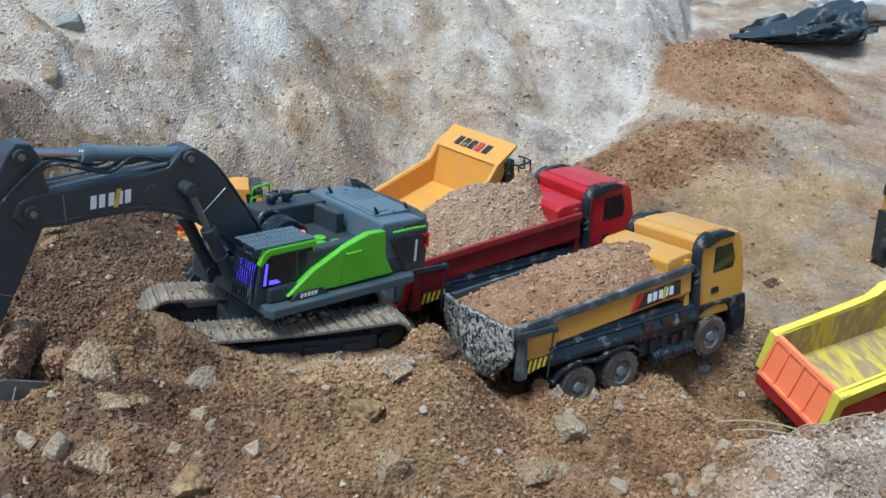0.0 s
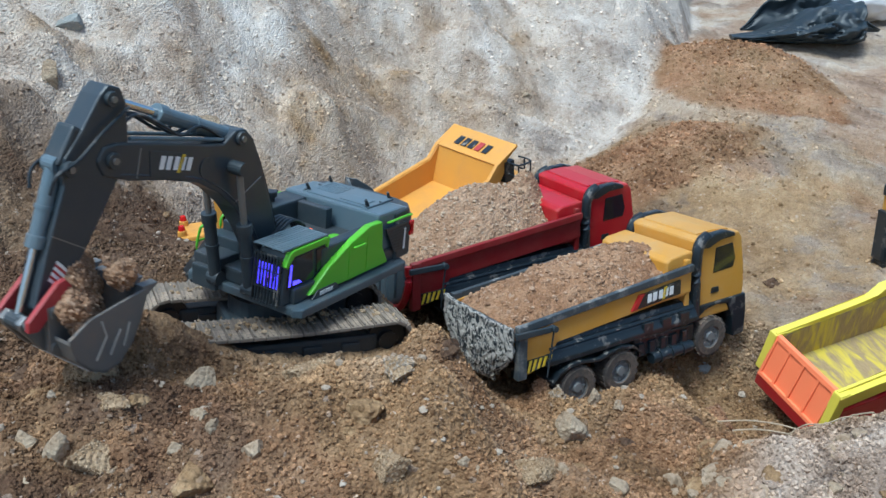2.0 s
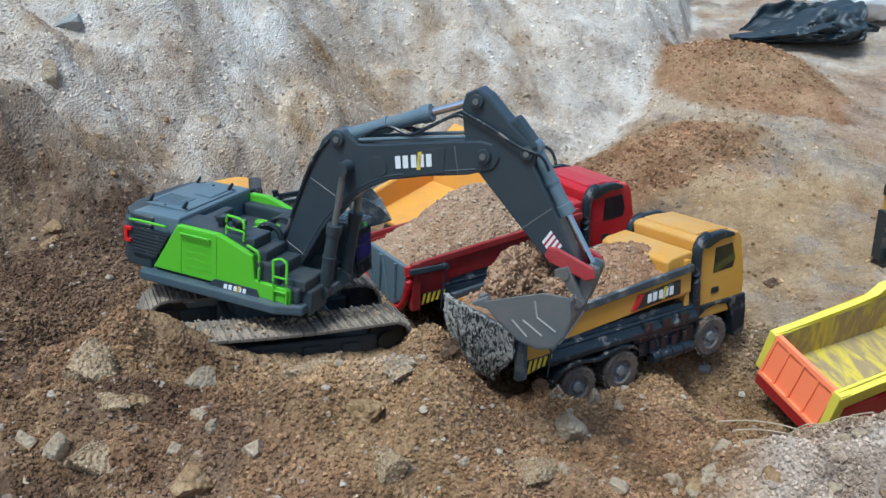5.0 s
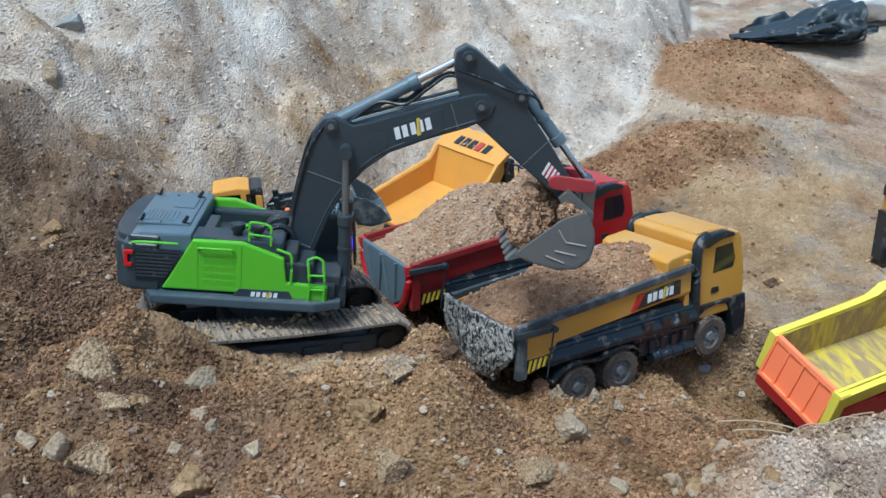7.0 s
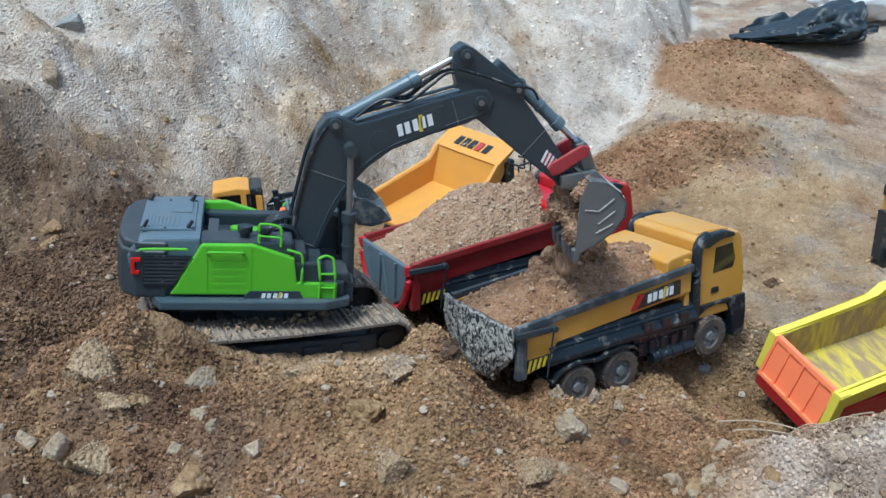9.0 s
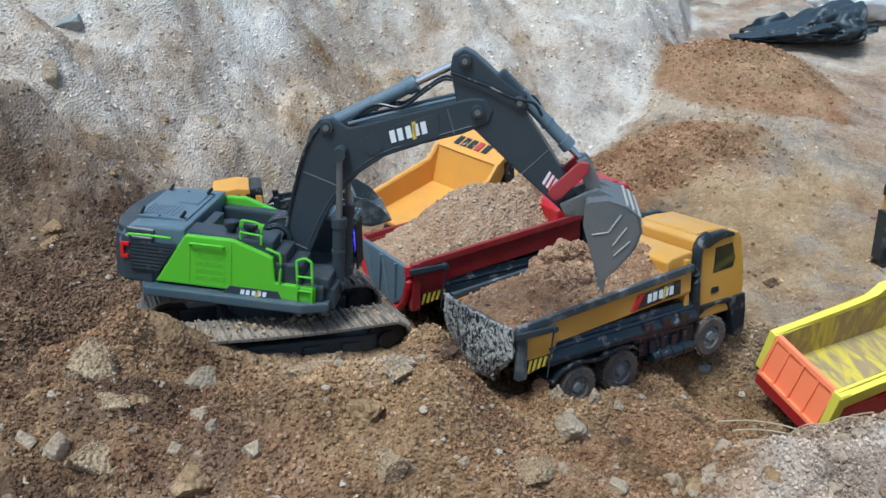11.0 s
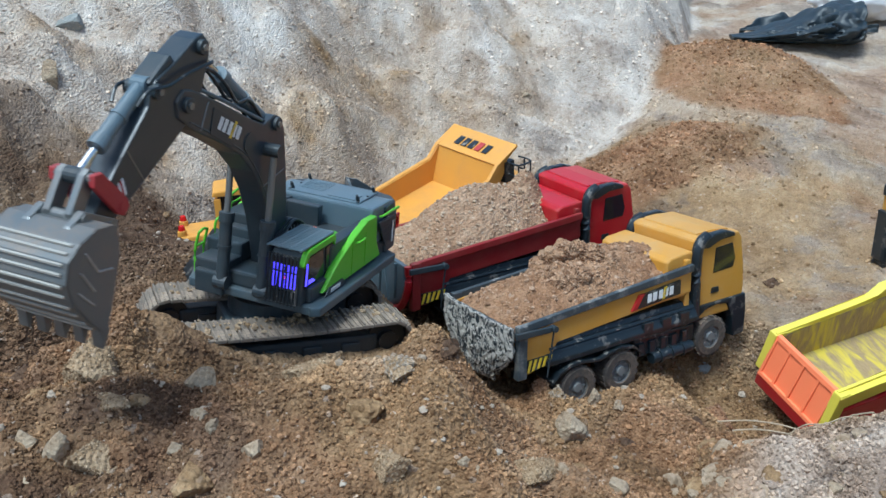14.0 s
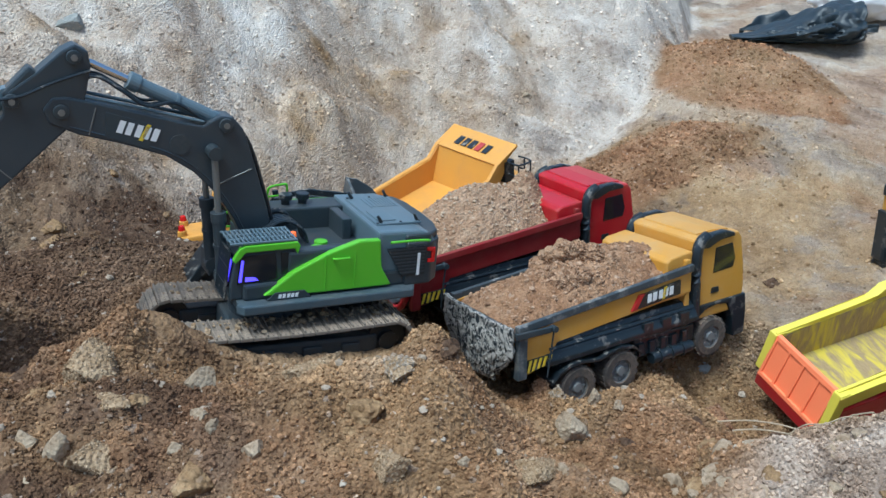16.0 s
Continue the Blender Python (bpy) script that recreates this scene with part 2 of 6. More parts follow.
def tube(bm, pts, r, seg=8, steps=5):
    """A round bar along a smooth line through the points."""
    P = [Vector(p) for p in pts]
    line = []
    for i in range(len(P) - 1):
        p0, p1, p2, p3 = P[max(i - 1, 0)], P[i], P[i + 1], P[min(i + 2, len(P) - 1)]
        for k in range(steps):
            t = k / steps
            line.append(0.5 * (2 * p1 + (p2 - p0) * t + (2 * p0 - 5 * p1 + 4 * p2 - p3) * t * t + (3 * p1 - p0 - 3 * p2 + p3) * t ** 3))
    line.append(P[-1])
    rings = []
    for i, c in enumerate(line):
        d = (line[min(i + 1, len(line) - 1)] - line[max(i - 1, 0)]).normalized()
        q = d.to_track_quat("Z", "Y")
        rings.append([bm.verts.new(c + q @ Vector((r * math.cos(2 * math.pi * k / seg), r * math.sin(2 * math.pi * k / seg), 0))) for k in range(seg)])
    for a, b in zip(rings, rings[1:]):
        for k in range(seg):
            bm.faces.new((a[k], a[(k + 1) % seg], b[(k + 1) % seg], b[k]))
    bm.faces.new(rings[0][::-1])
    bm.faces.new(rings[-1])
    return bm


def bars(parent, m, width, height, material, gaps=(0.0, 0.2, 0.42, 0.62, 0.82), depth=0.0008, slash=None):
    """A maker's mark as plain slanted bars on a face; m puts x along the line of print and z up the letters."""
    bm = BM()
    for g in gaps:
        x = g * width
        prism(bm, [(x, 0), (x + width * 0.14, 0), (x + width * 0.17, height), (x + width * 0.03, height)], 0, depth, 0)
    ob = link("marking", bm, material, parent, "plain slanted bars of print", m)
    if slash:
        bm = BM()
        x = width * 0.55
        prism(bm, [(x, -height * 0.2), (x + width * 0.1, -height * 0.2), (x + width * 0.2, height * 1.2), (x + width * 0.1, height * 1.2)], 0, depth * 2, 0)
        link("marking", bm, slash, parent, "plain slanted accent bar", m)
    return ob


# ---- ground ----
def lattice(ix, iy, seed):
    h = (ix.astype(np.int64) * 374761393 + iy.astype(np.int64) * 668265263 + seed * 974711) & 0x7FFFFFFF
    h = (h ^ (h >> 13)) * 1274126177 & 0x7FFFFFFF
    return ((h ^ (h >> 16)) & 0xFFFF) / 32767.5 - 1.0


def vnoise(x, y, seed):
    """Smooth value noise in -1..1."""
    ix, iy = np.floor(x), np.floor(y)
    fx, fy = x - ix, y - iy
    fx, fy = fx * fx * fx * (fx * (fx * 6 - 15) + 10), fy * fy * fy * (fy * (fy * 6 - 15) + 10)
    a = lattice(ix, iy, seed) * (1 - fx) + lattice(ix + 1, iy, seed) * fx
    b = lattice(ix, iy + 1, seed) * (1 - fx) + lattice(ix + 1, iy + 1, seed) * fx
    return a * (1 - fy) + b * fy


def fbm(x, y, size, octaves, seed, gain=0.5):
    s, a = 0, 1.0
    for k in range(octaves):
        c, d = math.cos(1.3 * k + seed), math.sin(1.3 * k + seed)
        f = 2.03 ** k / size
        s = s + a * vnoise((x * c - y * d) * f + 17.3 * k, (x * d + y * c) * f - 5.1 * k, seed + k)
        a *= gain
    return s


def crumbs(x, y, size, seed):
    """Rounded crumbs with creases between them: a cell pattern, 0 at the joints and 1 on the tops."""
    u, v = x / size, y / size
    best = np.full(np.shape(u), 9.0)
    iu, iv = np.floor(u), np.floor(v)
    for dx in (-1, 0, 1):
        for dy in (-1, 0, 1):
            cx, cy = iu + dx, iv + dy
            px = cx + 0.5 + 0.42 * lattice(cx, cy, seed)
            py = cy + 0.5 + 0.42 * lattice(cx, cy, seed + 7)
            r = 0.65 + 0.35 * lattice(cx, cy, seed + 13)
            best = np.minimum(best, np.hypot(u - px, v - py) / (0.35 + 0.65 * r))
    return np.sqrt(np.clip(1 - best ** 2, 0, 1))


def ss(a, b, v):
    t = np.clip((v - a) / (b - a), 0, 1)
    return t * t * (3 - 2 * t)


def hill(x, y, cx, cy, rx, ry, turn=0.0, power=1.0):
    c, s = math.cos(radians(turn)), math.sin(radians(turn))
    u, v = ((x - cx) * c + (y - cy) * s) / rx, (-(x - cx) * s + (y - cy) * c) / ry
    return np.exp(-(u * u + v * v) ** power)


def pad(x, y, cx, cy, turn, lx0, lx1, hw, soft):
    c, s = math.cos(radians(turn)), math.sin(radians(turn))
    u, v = (x - cx) * c + (y - cy) * s, -(x - cx) * s + (y - cy) * c
    return ss(-soft, 0, np.minimum(np.minimum(u - lx0, lx1 - u), hw - np.abs(v)))


FOOT_X = [-3.0, -0.70, -0.45, -0.17, 0.27, 0.60, 0.90, 1.4, 4.0]
FOOT_Y = [-0.3, 1.56, 1.93, 2.28, 2.52, 2.95, 3.55, 5.5, 14.0]
EXC = (-0.2326, 1.2560, 0.2206)
YEL, RED, LIM = (0.137, 1.378), (-0.0223, 1.601), (0.567, 1.376)


def wall_rise(x, y):
    return y - np.interp(x, FOOT_X, FOOT_Y) + 0.05 * fbm(x, y, 0.5, 3, 41)


def height(x, y, fine=True):
    x, y = np.asarray(x, float), np.asarray(y, float)
    # pit floor, ramp to the right and rear, bench on which the excavator stands
    z = 0.012 * fbm(x, y, 0.35, 3, 3)
    ramp_ = np.clip(y - 1.75 - 0.25 * fbm(x, y, 0.9, 2, 5), 0, 2.4) * 0.115 * ss(0.2, 0.75, x)
    z = z + ramp_
    bench = ss(0.10, -0.10, x + 0.25 * (y - 1.25)) * ss(2.0, 1.50, y + 0.25 * x)
    z = z + 0.125 * bench
    z = z + 0.055 * hill(x, y, -0.62, 1.38, 0.25, 0.16, 30)
    # bank of spoil in front
    ridge = 0.082 * hill(x, y, -0.40, 0.960, 0.42, 0.125, 3, 1.2)
    ridge = ridge + 0.052 * hill(x, y, -0.06, 0.975, 0.16, 0.12, 20)
    ridge = ridge + 0.060 * hill(x, y, -0.025, 1.17, 0.055, 0.05)
    ridge = ridge + 0.058 * hill(x, y, 0.045, 1.14, 0.10, 0.09, -35)
    ridge = ridge + 0.016 * hill(x, y, -0.125, 1.01, 0.05, 0.03)
    z = z + ridge + 0.05 * hill(x, y, 0.02, 0.85, 0.25, 0.12)
    z = z + 0.145 * hill(x, y, 0.62, 0.99, 0.23, 0.125, 12)
    z = z - 0.03 * ss(0.30, 0.42, x) * ss(1.05, 1.25, y) * ss(1.6, 1.45, y)
    near = ss(1.45, 1.15, y)
    z = z + near * (0.027 * fbm(x, y, 0.13, 3, 81) + 0.042 * crumbs(x, y, 0.095, 83) * ss(0.0, 0.5, fbm(x, y, 0.2, 2, 85)) + 0.015 * crumbs(x, y, 0.055, 87) * ss(0.0, 0.5, fbm(x, y, 0.17, 2, 89)))
    z = z + 0.05 * hill(x, y, -0.66, 1.16, 0.16, 0.10, 20)
    # slope behind
    w = wall_rise(x, y)
    lumps = 0.050 * fbm(x, y, 0.32, 2, 21) + 0.034 * np.abs(fbm(x, y, 0.17, 2, 23)) + 0.05 * crumbs(x, y, 0.15, 25) * ss(-0.1, 0.4, fbm(x, y, 0.3, 2, 27)) + 0.022 * crumbs(x, y, 0.065, 28) * ss(-0.1, 0.5, fbm(x, y, 0.24, 2, 30))
    # blocks standing out of the face, with hollows under them
    for bx, by, bh, bw, bd in ((-0.79, 1.99, 0.05, 0.09, 0.05), (-0.95, 2.09, 0.05, 0.08, 0.05), (-0.86, 1.86, 0.035, 0.07, 0.04), (0.01, 2.89, 0.06, 0.11, 0.06), (-0.07, 2.74, 0.04, 0.10, 0.05), (0.22, 2.86, 0.03, 0.08, 0.06), (-0.40, 2.52, 0.03, 0.09, 0.05)):
        lumps = lumps + bh * hill(x, y, bx, by, bw, bd, 10, 1.6) - 0.6 * bh * hill(x, y, bx + 0.02, by - 1.5 * bd, bw * 0.8, bd * 0.45, 10)
    face = 0.62 * np.clip(w, 0, None) ** 1.04 * (1 + 0.1 * fbm(x, y, 0.6, 2, 29))
    crest = 0.75 + 0.1 * fbm(x, y, 0.8, 3, 31) - 0.42 * ss(0.2, 1.0, x)
    face = np.minimum(face, crest + 0.06 * face)
    z = z + face + lumps * ss(0, 0.25, w) * 0.8
    # trodden lumps of the ramp, then its spoil heaps
    z = z + ss(0.45, 0.7, x) * ss(1.5, 1.8, y) * (0.016 * fbm(x, y, 0.22, 3, 33) + 0.010 * crumbs(x, y, 0.10, 35) * ss(-0.1, 0.5, fbm(x, y, 0.3, 2, 37)))
    z = z + 0.13 * hill(x, y, 0.97, 3.12, 0.28, 0.34, 0, 1.3) + 0.05 * hill(x, y, 0.56, 2.45, 0.30, 0.18, 25)
    # level seats under the machines
    ex = 0.148 - 0.092 * (x + 0.2326) + 0.0084 * (y - 1.256)
    k = pad(x, y, -0.228, 1.241, 26, -0.19, 0.185, 0.105, 0.035)
    z = z * (1 - k) + ex * k
    for (cx, cy), turn, level in ((YEL, 31.5, -0.008), (RED, 29.5, 0.022), (LIM, 22.2, -0.085)):
        k = pad(x, y, cx, cy, turn, -0.035 if turn > 30 else -0.10, 0.44, 0.12 if turn > 20 else 0.095, 0.06)
        z = z * (1 - k) + np.minimum(z, level) * k
    z = z + 0.032 * hill(x, y, 0.155, 1.282, 0.05, 0.04, 20) + 0.018 * hill(x, y, 0.235, 1.235, 0.06, 0.03, 20)
    z = z + 0.085 * hill(x, y, -0.370, 1.085, 0.10, 0.050, 18)
    rim = ss(-0.50, -0.62, x) * ss(1.38, 1.52, y) * ss(2.05, 1.85, y)
    z = z + rim * (0.020 * crumbs(x, y, 0.075, 93) * ss(-0.2, 0.4, fbm(x, y, 0.2, 2, 95)) + 0.009 * crumbs(x, y, 0.034, 99))
    if fine:
        calm = 1 - 0.75 * ss(0.05, 0.3, w) - 0.25 * ss(0.5, 0.9, x) * ss(1.6, 2.0, y)
        calm = np.clip(calm, 0.18, 1)
        patch = 0.55 + 0.45 * fbm(x, y, 0.22, 2, 61)
        z = z + calm * (0.0125 * crumbs(x, y, 0.040, 51) * np.clip(patch, 0.1, 1) + 0.0066 * crumbs(x, y, 0.017, 53) + 0.0042 * crumbs(x, y, 0.0085, 57))
        z = z + (1 - calm) * (0.007 * np.abs(fbm(x, y, 0.08, 3, 59)) + 0.013 * crumbs(x, y, 0.050, 63) * ss(0.1, 0.9, patch) + 0.0045 * crumbs(x, y, 0.024, 65))
        z = z + 0.0016 * fbm(x, y, 0.012, 2, 67)
    return z


def zones(x, y):
    """Soil kinds: pale clay, wet dug soil with some clod shade in it, ochre sand."""
    n = fbm(x, y, 0.25, 4, 71)
    w = wall_rise(x, y)
    n3 = fbm(x, y, 0.12, 6, 73, 0.62)
    n5 = fbm(x, y, 0.055, 4, 76, 0.6)
    white = ss(0.05, 0.40, x + 0.12 * n) * ss(-0.04, 0.12, w + 0.08 * n)
    pale = ss(-0.08, 0.10, w) * (0.42 + 0.33 * ss(0.38, 0.72, w + 0.14 * n) + 0.10 * n + 0.16 * n3 + 0.16 * n5)
    pale = np.maximum(pale, white * (0.80 + 0.22 * n3))
    pale = np.maximum(pale, 0.8 * ss(-0.22, -0.02, w + 0.09 * n) * ss(0.25, 0.45, x))
    pale = np.maximum(pale, 0.70 * ss(0.2, 0.6, hill(x, y, 0.60, 0.97, 0.30, 0.14, 12) + 0.12 * n))
    pale = np.maximum(pale, 0.18 * ss(0.1, 0.8, n) * ss(1.2, 0.9, y))
    moist_shade = ss(0.25, 0.6, hill(x, y, -0.62, 1.34, 0.34, 0.20, 25) + 0.15 * n) * 0.9
    moist_shade = np.maximum(moist_shade, 0.28 * ss(0.33, 0.46, hill(x, y, 0.95, 3.04, 0.31, 0.42) + 0.13 * n))
    moist_shade = np.maximum(moist_shade, 0.40 * ss(0.33, 0.56, hill(x, y, 0.56, 2.42, 0.38, 0.20, 25) + 0.14 * n))
    moist_shade = np.maximum(moist_shade, 0.35 * ss(0.35, 0.65, hill(x, y, 0.33, 1.16, 0.20, 0.10, 20) + 0.2 * n))
    moist_shade = np.maximum(moist_shade, 0.70 * ss(0.25, 0.65, hill(x, y, -0.80, 1.60, 0.36, 0.26, 40) + 0.25 * n))
    moist_shade = np.maximum(moist_shade, 0.5 * ss(0.1, 0.8, n3 + 0.3 * n) * ss(0.35, 0.1, w))
    # near bank darkened in patches: wet soil plus the clods' own shade
    moist_shade = np.maximum(moist_shade, 0.4 * ss(0.05, 0.7, fbm(x, y, 0.14, 3, 77)) * ss(1.5, 1.2, y))
    # left bank: wet soil, with the shading of its lumps put into the colour
    moist_shade = np.maximum(moist_shade, 0.98 * ss(-0.05, -0.36, x + 0.12 * n) * ss(1.3, 1.1, y) * ss(0.2, 0.6, y) * (0.80 + 0.6 * n3))
    damp = ss(-0.36, -0.50, x + 0.08 * n) * ss(1.0, 1.15, y) * ss(0.07, -0.09, w - 0.30 + 0.6 * (x + 0.8) + 0.12 * n + 0.08 * n3)
    moist_shade = np.maximum(moist_shade, damp * (0.95 + 0.25 * n3))
    pale = pale * (1 - 0.75 * damp)
    ochre = ss(0.45, 0.8, x + 0.1 * n) * ss(1.45, 1.75, y + 0.1 * n) * (0.75 + 0.6 * n + 0.4 * n3)
    pale = np.maximum(pale, (0.30 * ss(0.0, 0.7, n3 + 0.5 * n) + 0.30 * ss(2.3, 2.9, y)) * ss(0.4, 0.7, x) * ss(1.5, 1.8, y))
    spoil = np.maximum(ss(0.33, 0.46, hill(x, y, 0.95, 3.04, 0.31, 0.42) + 0.13 * n), 0.9 * ss(0.33, 0.52, hill(x, y, 0.56, 2.42, 0.38, 0.20, 25) + 0.14 * n))
    pale, ochre = pale * (1 - spoil), ochre * (1 - spoil)
    rust = 0.85 * spoil * (0.8 + 0.4 * n3)
    rust = np.maximum(rust, (0.22 + 0.40 * ss(0.0, 0.7, fbm(x, y, 0.11, 4, 79))) * ss(1.5, 1.25, y) * (1 - 0.8 * np.clip(pale, 0, 1)) * (1 - 0.5 * np.clip(moist_shade, 0, 1)))
    rust = np.maximum(rust, 0.6 * ss(0.35, 0.65, hill(x, y, 0.36, 1.17, 0.16, 0.10, 20) + 0.2 * n))
    rust = np.maximum(rust, 0.42 * ss(0.05, 0.7, fbm(x, y, 0.22, 5, 84, 0.6)) * ss(0.45, 0.7, x) * ss(1.45, 1.7, y) * (1 - white))
    return np.clip(pale, 0, 1), np.clip(moist_shade, 0, 1), np.clip(ochre, 0, 1), np.clip(rust, 0, 1)


def sheet(name, x, y, z, material, zone=True):
    """A grid of points (rows by columns) as one mesh."""
    nr, nc = x.shape
    co = np.stack([x, y, z], -1).reshape(-1, 3)
    i = np.arange(nr * nc).reshape(nr, nc)
    q = np.stack([i[:-1, :-1], i[:-1, 1:], i[1:, 1:], i[1:, :-1]], -1).reshape(-1, 4)
    me = bpy.data.meshes.new(name)
    me.vertices.add(len(co))
    me.vertices.foreach_set("co", co.astype(np.float32).ravel())
    me.loops.add(q.size)
    me.loops.foreach_set("vertex_index", q.astype(np.int32).ravel())
    me.polygons.add(len(q))
    me.polygons.foreach_set("loop_start", np.arange(0, q.size, 4, dtype=np.int32))
    me.polygons.foreach_set("use_smooth", np.ones(len(q), bool))
    me.update(calc_edges=True)
    if zone:
        p, m, o, u = zones(co[:, 0], co[:, 1])
        at = me.color_attributes.new("zone", "FLOAT_COLOR", "POINT")
        at.data.foreach_set("color", np.stack([p, m, o, u], -1).astype(np.float32).ravel())
    me.materials.append(material)
    return new(name, me)


def build_ground():
    fan = np.radians(np.concatenate([np.linspace(-180, -34, 60)[:-1], np.linspace(-34, 34, 620), np.linspace(34, 180, 60)[1:]]))
    rad = np.concatenate([np.linspace(0.02, 0.66, 25)[:-1], np.geomspace(0.66, 5.5, 600), np.geomspace(5.5, 400, 40)[1:]])
    a, r = np.meshgrid(fan, rad)
    x, y = r * np.sin(a), r * np.cos(a)
    back = ss(0.1, -0.5, y)
    z = height(x, y)
    far = ss(5.5, 9.0, r)
    z = z * (1 - far) * (1 - back) + far * (0.55 + 0.02 * fbm(x, y, 3.0, 3, 91))
    z = np.where(r < 0.6, np.minimum(z, 0.16), z)
    tagged(sheet("ground", x, y, z, M_GROUND), "crumbly tan and pale clay ground of a dug pit", "ground", kind="structure")


build_ground()


def stone_verts(n, seed):
    """n crumpled twenty-sided stones round the origin."""
    rng = np.random.default_rng(seed)
    g = (1 + 5 ** 0.5) / 2
    v = np.array([(-1, g, 0), (1, g, 0), (-1, -g, 0), (1, -g, 0), (0, -1, g), (0, 1, g), (0, -1, -g), (0, 1, -g), (g, 0, -1), (g, 0, 1), (-g, 0, -1), (-g, 0, 1)], float)
    v /= np.linalg.norm(v[0])
    f = np.array([(0, 11, 5), (0, 5, 1), (0, 1, 7), (0, 7, 10), (0, 10, 11), (1, 5, 9), (5, 11, 4), (11, 10, 2), (10, 7, 6), (7, 1, 8),
                  (3, 9, 4), (3, 4, 2), (3, 2, 6), (3, 6, 8), (3, 8, 9), (4, 9, 5), (2, 4, 11), (6, 2, 10), (8, 6, 7), (9, 8, 1)])
    V = v[None] * rng.uniform(0.72, 1.15, (n, 12, 1)) * rng.uniform(0.65, 1.2, (n, 1, 3))
    ang = rng.uniform(0, 6.28, n)
    c, s = np.cos(ang)[:, None], np.sin(ang)[:, None]
    V = np.stack([V[..., 0] * c - V[..., 1] * s, V[..., 0] * s + V[..., 1] * c, V[..., 2] * 0.8], -1)
    return V, f


def chip_verts(n, seed):
    """n crumpled eight-sided crumbs round the origin."""
    rng = np.random.default_rng(seed)
    v = np.array([(1, 0, 0), (-1, 0, 0), (0, 1, 0), (0, -1, 0), (0, 0, 1), (0, 0, -1)], float)
    f = np.array([(0, 2, 4), (2, 1, 4), (1, 3, 4), (3, 0, 4), (2, 0, 5), (1, 2, 5), (3, 1, 5), (0, 3, 5)])
    q = rng.normal(size=(n, 3, 3))
    q, _ = np.linalg.qr(q)
    V = (v[None] * rng.uniform(0.7, 1.4, (n, 6, 1))) @ q
    flip = np.linalg.det(q) < 0
    V[flip, :, 2] *= -1
    return V, f


def grains(name, pos, size, material, seed, label, category, parent=None, small=False):
    V, f = chip_verts(len(pos), seed) if small else stone_verts(len(pos), seed)
    co = (V * size[:, None, None] + pos[:, None, :]).reshape(-1, 3)
    F = (f[None] + V.shape[1] * np.arange(len(pos))[:, None, None]).reshape(-1, 3)
    me = bpy.data.meshes.new(name)
    me.from_pydata(co.tolist(), [], F.tolist())
    me.materials.append(material)
    if material is M_GRAIN:
        z4 = np.stack(zones(pos[:, 0], pos[:, 1]), -1)
        me.color_attributes.new("zone", "FLOAT_COLOR", "POINT").data.foreach_set("color", np.repeat(z4, V.shape[1], 0).astype(np.float32).ravel())
    ob = new(name, me)
    if parent is not None:
        ob.parent = parent
        ob["kind"] = "stuff"
        return ob
    return tagged(ob, label, category, kind="stuff")


def grain_soil(name, dark, light):
    """Loose crumbs, each with a tone of its own."""
    m, nt, b = mat(name)
    geo = nt.nodes.new("ShaderNodeNewGeometry")
    co = nt.nodes.new("ShaderNodeTexCoord").outputs["Object"]
    n = noise_node(nt, co, 260, 4, 0.65)
    a = mix(nt, geo.outputs["Random Per Island"], dark, light)
    r = ramp(nt, n.outputs[0], [(0.3, (0.6, 0.6, 0.6)), (0.7, (1.2, 1.2, 1.2))])
    mm = nt.nodes.new("ShaderNodeMix")
    mm.data_type, mm.blend_type = "RGBA", "MULTIPLY"
    mm.inputs[0].default_value = 1.0
    nt.links.new(a, mm.inputs[6])
    nt.links.new(r.outputs[0], mm.inputs[7])
    nt.links.new(mm.outputs[2], b.inputs["Base Color"])
    b.inputs["Roughness"].default_value = 0.95
    b.inputs["Specular IOR Level"].default_value = 0.15
    return m


M_CRUMB = grain_soil("loose_tan_crumbs", (0.24, 0.152, 0.08), (0.48, 0.36, 0.23))
M_CRUMBM = grain_soil("loose_moist_crumbs", (0.15, 0.08, 0.043), (0.33, 0.20, 0.12))
M_CHIP = grain_soil("pale_stone_chips", (0.31, 0.24, 0.17), (0.48, 0.40, 0.31))


